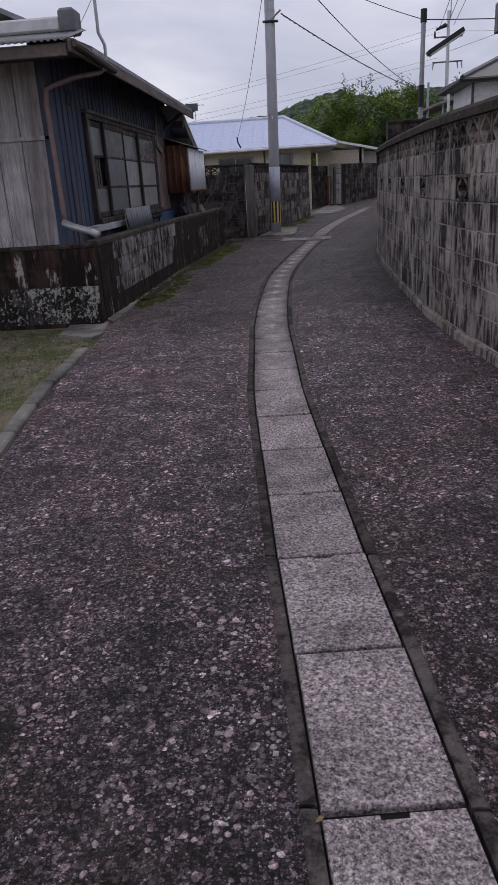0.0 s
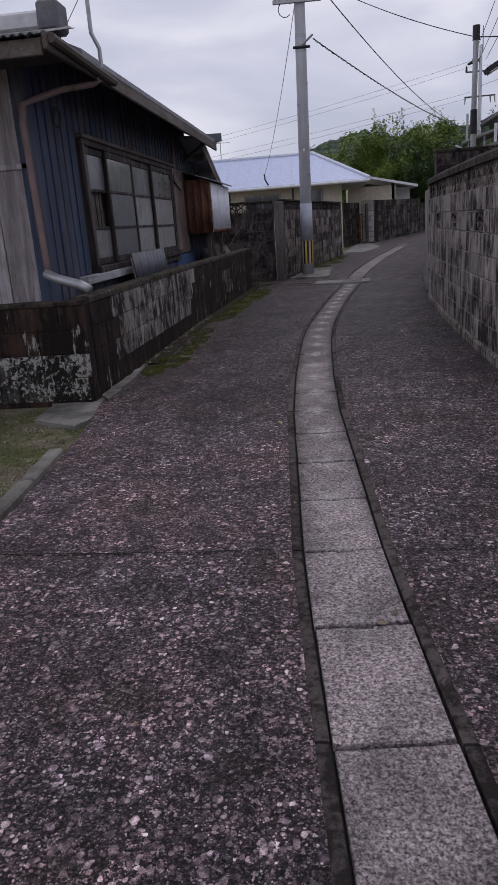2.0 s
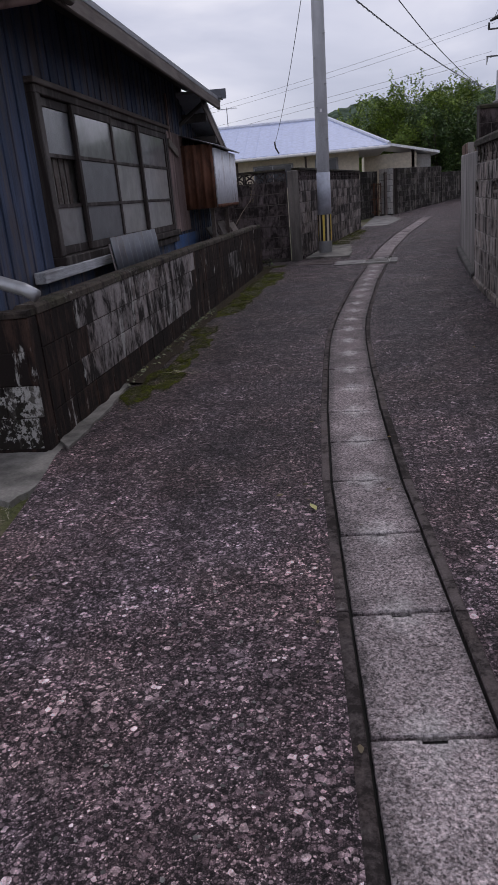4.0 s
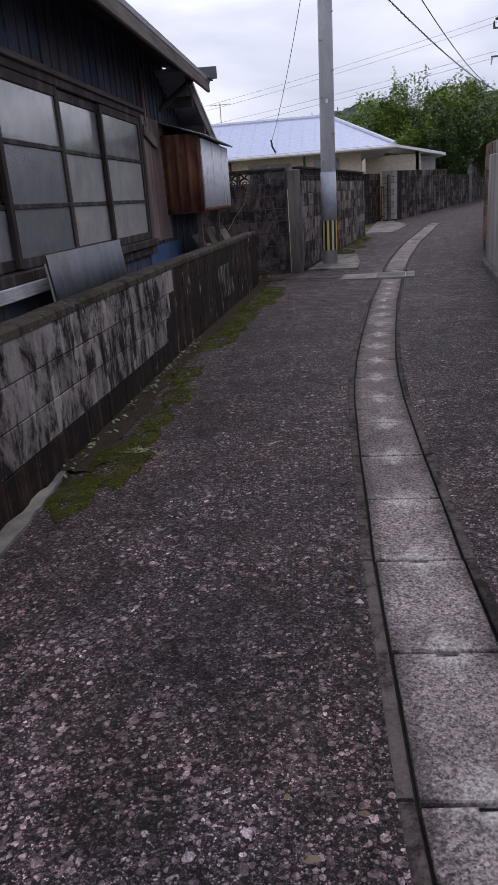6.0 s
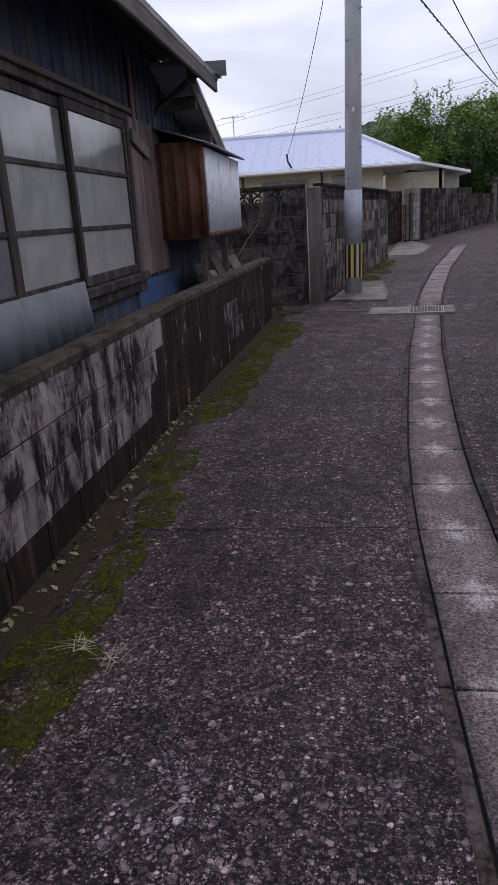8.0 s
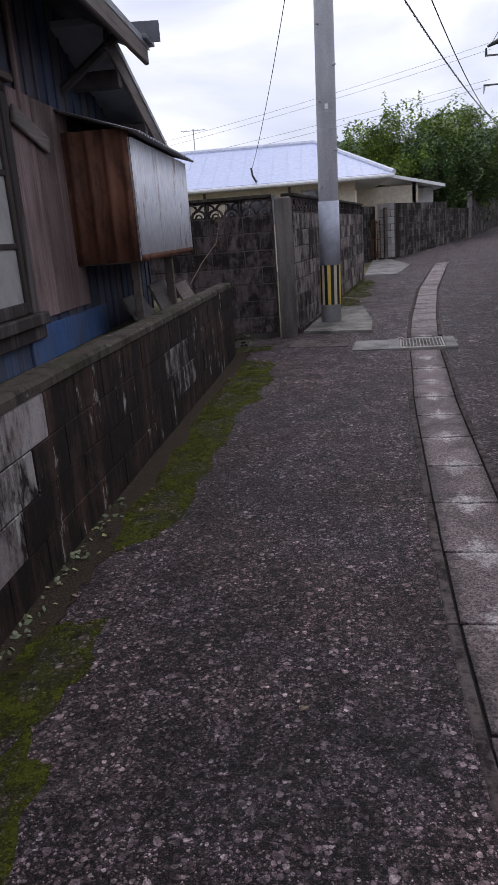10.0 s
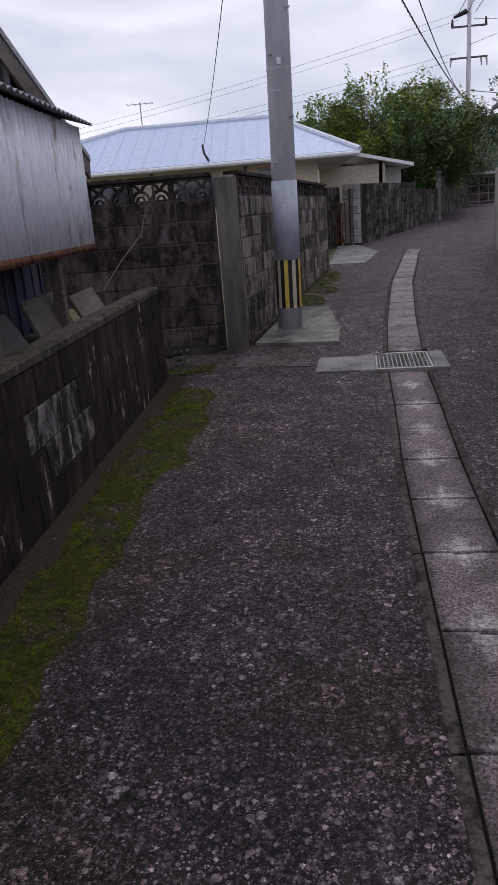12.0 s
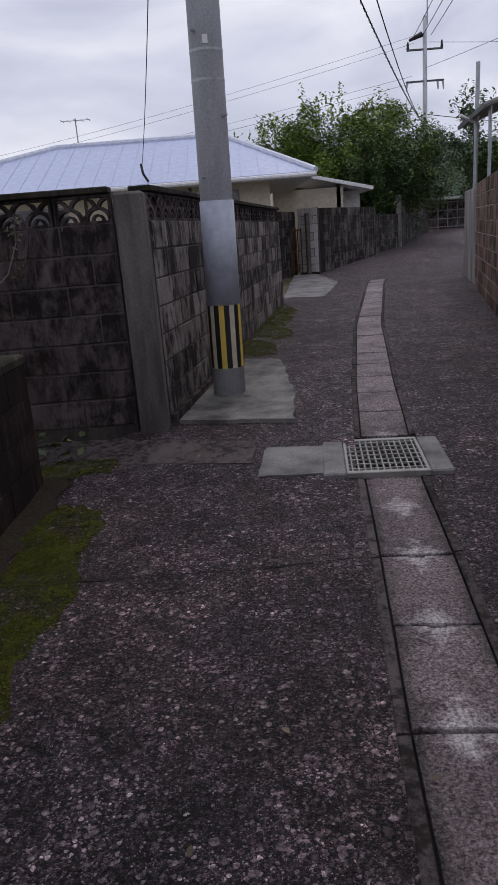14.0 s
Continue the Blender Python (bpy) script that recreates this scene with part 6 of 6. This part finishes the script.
# ---- trees ----


def tree(at, height, spread, leaf, seed, label, count=5200, crown_lo=0.25, tilt=0.0):
    """A tapered trunk with limbs and a loose crown of small leaves gathered in clumps."""
    rnd = random.Random(seed)
    t = thing("tree", at, label, "tree")
    bm = bmesh.new()
    tips = []
    add_tube(bm, [(0, 0, -0.1), (0.05 * spread, 0, height * 0.22), (0.08 * spread, 0.04, height * 0.45)], 0.10, 8, 0.07)
    for k in range(11):
        a = 2 * math.pi * k / 11 + rnd.uniform(-0.3, 0.3)
        z0 = height * rnd.uniform(0.15, 0.42)
        r, z1 = spread * rnd.uniform(0.45, 0.95), height * rnd.uniform(0.5, 1.0)
        mid = (math.cos(a) * r * 0.45, math.sin(a) * r * 0.45, (z0 + z1) * 0.52)
        tip = (math.cos(a) * r, math.sin(a) * r, z1)
        add_tube(bm, [(0.05, 0, z0), mid, tip], 0.045, 5, 0.012)
        tips += [tip, mid]
    part("trunk", bm, BARK, t)
    clumps = []
    for k in range(95):
        b = tips[rnd.randrange(len(tips))]
        clumps.append((b[0] + rnd.gauss(0, spread * 0.22), b[1] + rnd.gauss(0, spread * 0.22), max(height * crown_lo, b[2] + rnd.gauss(0, height * 0.10)), rnd.uniform(0.4, 0.65) * spread * 0.46))
    verts, faces = [], []
    for k in range(count):
        cx, cy, cz, cr = clumps[rnd.randrange(len(clumps))]
        d = Vector((rnd.gauss(0, 1), rnd.gauss(0, 1), rnd.gauss(0, 0.8))).normalized() * cr * rnd.uniform(0.2, 1.12) ** 0.6
        p = Vector((cx, cy, cz)) + d
        s = rnd.uniform(0.05, 0.10)
        q = Euler((rnd.uniform(-0.9, 0.5), rnd.uniform(-0.6, 0.6), rnd.uniform(0, 6.3))).to_matrix()
        i = len(verts)
        verts += [p + q @ Vector(c) for c in ((0, -s, 0), (s * 0.42, 0, s * 0.08), (0, s, -s * 0.15), (-s * 0.42, 0, s * 0.08))]
        faces.append((i, i + 1, i + 2, i + 3))
    # upright shoots above the crown
    for k in range(12):
        a, r = rnd.uniform(0, 6.3), spread * rnd.uniform(0.1, 0.8)
        x, y, z = math.cos(a) * r, math.sin(a) * r, height * rnd.uniform(0.82, 1.0)
        for j in range(14):
            p = Vector((x + rnd.gauss(0, 0.06), y + rnd.gauss(0, 0.06), z + 0.07 * j))
            s = rnd.uniform(0.06, 0.12)
            q = Euler((rnd.uniform(-1, 1), rnd.uniform(-1, 1), rnd.uniform(0, 6.3))).to_matrix()
            i = len(verts)
            verts += [p + q @ Vector(c) for c in ((0, -s, 0), (s * 0.4, 0, 0.01), (0, s, -0.01), (-s * 0.4, 0, 0.01))]
            faces.append((i, i + 1, i + 2, i + 3))
    piece("crown", mesh_of("crown", verts, faces, leaf), t, Matrix())
    return set_beyond(t)


GREEN = "leafy green fruit tree with a loose uneven crown"
tree((3.6, 40.5, gz_beyond(40)), 4.9, 2.0, LEAF, 11, GREEN, 26000)
tree((5.6, 42.5, gz_beyond(42)), 4.9, 2.1, LEAF, 12, GREEN, 26000)
tree((7.3, 44.5, gz_beyond(44)), 3.9, 1.9, LEAF2, 13, "dark green bushy tree behind the wall", 12000, 0.15)
tree((1.6, 41.5, gz_beyond(41)), 4.1, 1.7, LEAF, 14, GREEN, 9000)
tree((9.2, 49.0, gz_beyond(49)), 3.6, 1.9, LEAF2, 15, "dark green bushy tree behind the wall", 8000, 0.15)
tree((4.8, 38.9, gz_beyond(39)), 3.3, 1.4, LEAF2, 16, "dark green bushy tree behind the wall", 9000, 0.12)
tree((6.3, 41.3, gz_beyond(41)), 3.2, 1.4, LEAF2, 17, "dark green bushy tree behind the wall", 9000, 0.12)
tree((9.0, 39.0, gz_beyond(39)), 4.0, 1.3, LEAF2, 18, "dark green tree beside the carport", 7000, 0.3)
tree((13.5, 60.0, gz_beyond(60)), 5.0, 3.2, LEAF2, 19, "dark green trees at the end of the lane", 3000, 0.1)
tree((1.0, 56.0, gz_beyond(56)), 4.6, 3.0, LEAF2, 20, "dark green trees beyond the roofs", 2600, 0.1)

# ---- far hills ----


def hill(name, y, pts, mat, label):
    verts, faces = [], []
    n = len(pts)
    for k in range(7):
        f = k / 6
        for x, z in pts:
            verts.append((x, y + 90 * f, z * math.sin(f * math.pi / 2) + 1.5 * noise.noise((x * 0.06, f * 7, 0)) * f))
    for k in range(6):
        for i in range(n - 1):
            faces.append((k * n + i, k * n + i + 1, (k + 1) * n + i + 1, (k + 1) * n + i))
    tagged(new(name, mesh_of(name, verts, faces, mat, True)), label, "hill", kind="structure")


def ridge(knots, step, rough):
    pts = []
    x = knots[0][0]
    while x <= knots[-1][0]:
        pts.append((x, lerp_table(knots, x) + rough * (noise.noise((x * 0.05, 3, 1)) + 0.6 * noise.noise((x * 0.23, 7, 1)) + 0.35 * noise.noise((x * 0.6, 9, 1)))))
        x += step
    return pts


hill("backdrop", 400, ridge([(-400, 30), (-120, 35), (-56, 37), (-21, 41), (0, 48), (25, 53), (36, 49), (55, 45), (92, 53), (103, 51), (130, 46), (300, 36), (500, 28)], 1.0, 2.2), HILL, "wooded hills under the clouds")

# ---- moss, weeds, litter ----


def moss_patch(cx, cy, lx, ly, turn, seed, label="green moss growing along the edge of the asphalt"):
    """A thin ragged cushion of moss."""
    rnd = random.Random(seed)
    n, rings = 30, 4
    verts, faces = [(0, 0, 0.012)], []
    for r in range(1, rings + 1):
        for k in range(n):
            a = 2 * math.pi * k / n
            f = r / rings
            rag = 1 + 0.45 * noise.noise((math.cos(a) * 1.6 + seed, math.sin(a) * 1.6, r * 0.2)) + 0.22 * noise.noise((math.cos(a) * 5 + seed, math.sin(a) * 5, 2))
            z = 0.012 * (1 - f ** 2) + 0.0015 * rnd.random() - (0.012 if r == rings else 0)
            verts.append((math.cos(a) * lx * f * rag, math.sin(a) * ly * f * rag, z))
    for k in range(n):
        faces.append((0, 1 + k, 1 + (k + 1) % n))
        for r in range(rings - 1):
            i = 1 + r * n
            faces.append((i + k, i + n + k, i + n + (k + 1) % n, i + (k + 1) % n))
    ob = new("moss", mesh_of("moss", verts, faces, MOSS, True))
    ob.matrix_world = pose(cx, cy, gz(cy) + 0.006, 0, 0, turn)
    tagged(ob, label, "moss", "moss patches", "stuff")


def m_silt():
    a = Mat("dark_silt", 0.95, spec=0.1)
    g = a.noise(90, 5, 0.72)
    c = a.ramp(g, (0.32, (0.012, 0.011, 0.008)), (0.55, (0.050, 0.038, 0.029)), (0.72, (0.12, 0.10, 0.08)))
    a.color(a.mix(a.ramp(a.noise(5, 5, 0.65), (0.50, 0.0), (0.62, 0.25)), c, (0.05, 0.05, 0.018)))
    a.bump(g, 0.9, 0.012)
    return a.m


SILT = m_silt()


def silt_band(y0, y1, wide, seed, off=0.0):
    """Dark silt washed up along the foot of a wall, ragged towards the road."""
    verts, faces = [], []
    n = int((y1 - y0) / 0.06)
    for i in range(n + 1):
        y = y0 + (y1 - y0) * i / n
        x = lerp_table(LEFT_EDGE, y) - 0.04 + off
        w = wide * (1 + 0.5 * noise.noise((y * 1.3, seed, 0)) + 0.3 * noise.noise((y * 7, seed, 2)) + 0.15 * noise.noise((y * 23, seed, 5)))
        for f in (0.0, 0.3, 0.65, 1.0):
            verts.append((x + w * f, y, gz(y) + 0.020 - 0.013 * f + 0.004 * noise.noise((x * 30 + f * 20, y * 25, 1))))
    for i in range(n):
        for c in range(3):
            faces.append((4 * i + c, 4 * i + c + 1, 4 * i + 5 + c, 4 * i + 4 + c))
    tagged(new("silt", mesh_of("silt", verts, faces, SILT, True)), "dark silt and dirt along the foot of the wall", "dirt", kind="stuff")


silt_band(9.3, 18.1, 0.2, 3)
silt_band(19.3, 27.0, 0.16, 7)
MOSS_BEDS = ((-1.24, 8.95, 0.14, 0.3), (-1.14, 9.4, 0.22, 0.38), (-1.10, 9.9, 0.12, 0.3), (-1.10, 10.3, 0.11, 0.3), (-1.08, 10.9, 0.14, 0.35), (-1.17, 11.6, 0.20, 0.38), (-1.08, 13.1, 0.18, 0.6), (-1.06, 13.9, 0.20, 0.6), (-1.02, 14.8, 0.24, 0.75), (-0.95, 15.7, 0.28, 0.75), (-0.88, 16.5, 0.28, 0.7), (-0.85, 17.2, 0.28, 0.5), (-1.0, 18.3, 0.36, 0.3), (0.36, 22.4, 0.30, 0.9), (0.57, 23.7, 0.34, 1.1), (0.80, 25.0, 0.30, 1.0), (0.96, 26.1, 0.24, 0.7))
for k, (x, y, lx, ly) in enumerate(MOSS_BEDS):
    moss_patch(x, y, lx, ly, random.uniform(-8, 8), k + 1)


def blades(name, label, cat, spots, size, mat, seed, per=9, wide=0.006, lie=0.5):
    """Tufts of thin blades, as one object."""
    rnd = random.Random(seed)
    verts, faces = [], []
    for x, y, z in spots:
        for k in range(per):
            a = rnd.uniform(0, 6.28)
            L = size * rnd.uniform(0.5, 1.2)
            d = Vector((math.cos(a), math.sin(a), 0))
            side = Vector((-d.y, d.x, 0)) * wide
            p = Vector((x + rnd.gauss(0, 0.02), y + rnd.gauss(0, 0.02), z))
            i = len(verts)
            up = rnd.uniform(0.25, 1.0) * (1 - lie) + 0.1
            for j, f in enumerate((0.0, 0.4, 0.75, 1.0)):
                c = p + d * L * f * lie * 1.3 + Vector((0, 0, L * up * (f - 0.45 * f * f) * 1.4))
                w = side * (1 - f * 0.9)
                verts += [c - w, c + w]
                if j:
                    b0 = i + 2 * j
                    faces.append((b0 - 2, b0 - 1, b0 + 1, b0))
    ob = new(name, mesh_of(name, verts, faces, mat))
    tagged(ob, label, cat, kind="stuff")
    return ob


rs = random.Random(5)
blades("grass", "short patchy grass on the verge beside the lane", "grass", [(rs.uniform(-4.5, -1.30), rs.uniform(2.8, 7.6), -0.045) for _ in range(4200)], 0.055, m_leaf("short_grass", (0.085, 0.10, 0.035)), 6, 7, 0.0022, 0.45)
blades("dry_grass", "dry straw scattered over the verge", "grass", [(rs.uniform(-4.5, -1.30), rs.uniform(2.2, 7.6), -0.045) for _ in range(1500)], 0.09, STRAW, 7, 4, 0.002, 0.95)
blades("weeds", "dry grass stems in front of the end wall", "weeds", [(rs.uniform(-3.0, -1.85), rs.uniform(7.84, 7.98), YARD_TOP) for _ in range(26)], 0.42, m_leaf("dull_stems", (0.12, 0.115, 0.085)), 8, 4, 0.003, 0.25)
blades("straw_tuft", "small tuft of pulled dry grass lying on the asphalt", "dry grass", [(-1.05, 9.58, 0.014), (-1.02, 9.62, 0.014), (-0.89, 9.52, 0.014)], 0.11, STRAW, 9, 10, 0.0022, 0.85)
blades("weeds", "weeds in the corner of the yard opening", "weeds", [(rs.uniform(-1.9, -0.98), rs.uniform(18.3, 18.85), 0.03) for _ in range(40)], 0.10, WEED, 10, 6, 0.004, 0.5)


def leaf_litter(name, label, spots, size, mat, seed, cat="leaves", stand=0.4):
    rnd = random.Random(seed)
    verts, faces = [], []
    for x, y, z in spots:
        s = size * rnd.uniform(0.6, 1.3)
        q = Euler((rnd.uniform(-stand, stand), rnd.uniform(-stand, stand), rnd.uniform(0, 6.3))).to_matrix()
        i = len(verts)
        verts += [Vector((x, y, z)) + q @ Vector(c) for c in ((0, -s, 0), (s * 0.5, -s * 0.2, s * 0.15), (s * 0.3, s * 0.6, 0.05 * s), (0, s, 0), (-s * 0.3, s * 0.6, 0.05 * s), (-s * 0.5, -s * 0.2, s * 0.15))]
        faces.append(tuple(range(i, i + 6)))
    ob = new(name, mesh_of(name, verts, faces, mat))
    return tagged(ob, label, cat, kind="stuff")


def near_wall(y, off):
    return lerp_table(LEFT_EDGE, y) + off


spots = []
for _ in range(150):
    y = rs.uniform(9.2, 13.2)
    spots.append((near_wall(y, abs(rs.gauss(0.03, 0.05))), y, rs.uniform(0.012, 0.03)))
leaf_litter("small_plants", "tiny pale plants along the foot of the low wall", spots, 0.020, m_leaf("pale_seedlings", (0.16, 0.19, 0.11)), 21, "plants", 0.7)
spots = [(rs.uniform(-1.35, 1.9), rs.uniform(0.8, 17), 0.012) for _ in range(70)]
spots += [(near_wall(y, abs(rs.gauss(0.12, 0.12))), y, 0.014) for y in (rs.uniform(8.2, 17) for _ in range(70))]
leaf_litter("fallen_leaves", "small dry leaves scattered on the asphalt", spots, 0.016, m_leaf("dry_leaves", (0.17, 0.13, 0.075)), 22, "leaves", 0.35)
leaf_litter("fallen_leaf", "yellow-green fallen leaf on the asphalt", [(0.25, 6.70, 0.012)], 0.026, m_plain("yellow_leaf", (0.42, 0.40, 0.16), 0.6), 23, "leaf", 0.2)
spots = [(rs.uniform(-1.8, -1.0), rs.uniform(18.25, 18.9), rs.uniform(0.05, 0.19)) for _ in range(60)]
leaf_litter("creeping_plant", "broad green leaves of a creeper by the corner wall", spots, 0.045, WEED, 24, "plant", 0.8)


def pebbles():
    """Loose chippings on the worn asphalt, as one object."""
    rnd = random.Random(31)
    verts, faces = [], []
    for _ in range(2600):
        y = rnd.uniform(0.9, 17.5) if rnd.random() < 0.6 else rnd.uniform(0.9, 6.0)
        a, b = lerp_table(LEFT_EDGE, y) + 0.1, lerp_table(RIGHT_EDGE, y) - 0.05
        x = rnd.uniform(a, b)
        g = lerp_table(GUTTER, y)
        if g - 0.08 < x < g + 0.46:
            continue
        s = rnd.uniform(0.004, 0.0095)
        q = Euler((rnd.uniform(-0.4, 0.4), rnd.uniform(-0.4, 0.4), rnd.uniform(0, 6.3))).to_matrix()
        i = len(verts)
        k = [rnd.uniform(0.6, 1.2) for _ in range(6)]
        verts += [Vector((x, y, gz(y) + 0.002)) + q @ Vector(c) for c in ((s * k[0], 0, 0), (0, s * k[1], 0), (-s * k[2], 0, 0), (0, -s * k[3], 0), (s * 0.1, 0, s * 0.75 * k[4]))]
        faces += [(i, i + 1, i + 4), (i + 1, i + 2, i + 4), (i + 2, i + 3, i + 4), (i + 3, i, i + 4)]
    a = Mat("loose_chippings", 0.7)
    a.color(a.ramp(a.island(), (0.0, (0.05, 0.047, 0.046)), (0.6, (0.14, 0.13, 0.125)), (1.0, (0.38, 0.37, 0.35))))
    tagged(new("chippings", mesh_of("chippings", verts, faces, a.m)), "loose pale chippings on the asphalt", "gravel", kind="stuff")


pebbles()


def creeper_stem():
    bm = bmesh.new()
    add_tube(bm, [(-1.58, 17.7, 0.92), (-1.50, 18.2, 1.13), (-1.37, 18.7, 1.35), (-1.345, 18.92, 1.56), (-1.335, 18.93, 1.75)], 0.0055, 5)
    tagged(part("dry_creeper", bm, m_plain("brown_stem", (0.13, 0.10, 0.075), 0.9)), "dry creeper stem hanging from the screen wall", "plant")
    leaf_litter("dry_creeper_leaves", "withered creeper leaves on the screen wall", [(-1.345 + rs.gauss(0, 0.03), 18.92, rs.uniform(1.3, 1.75)) for _ in range(40)], 0.022, m_leaf("withered_leaves", (0.14, 0.12, 0.075)), 25, "plant", 1.4)


creeper_stem()
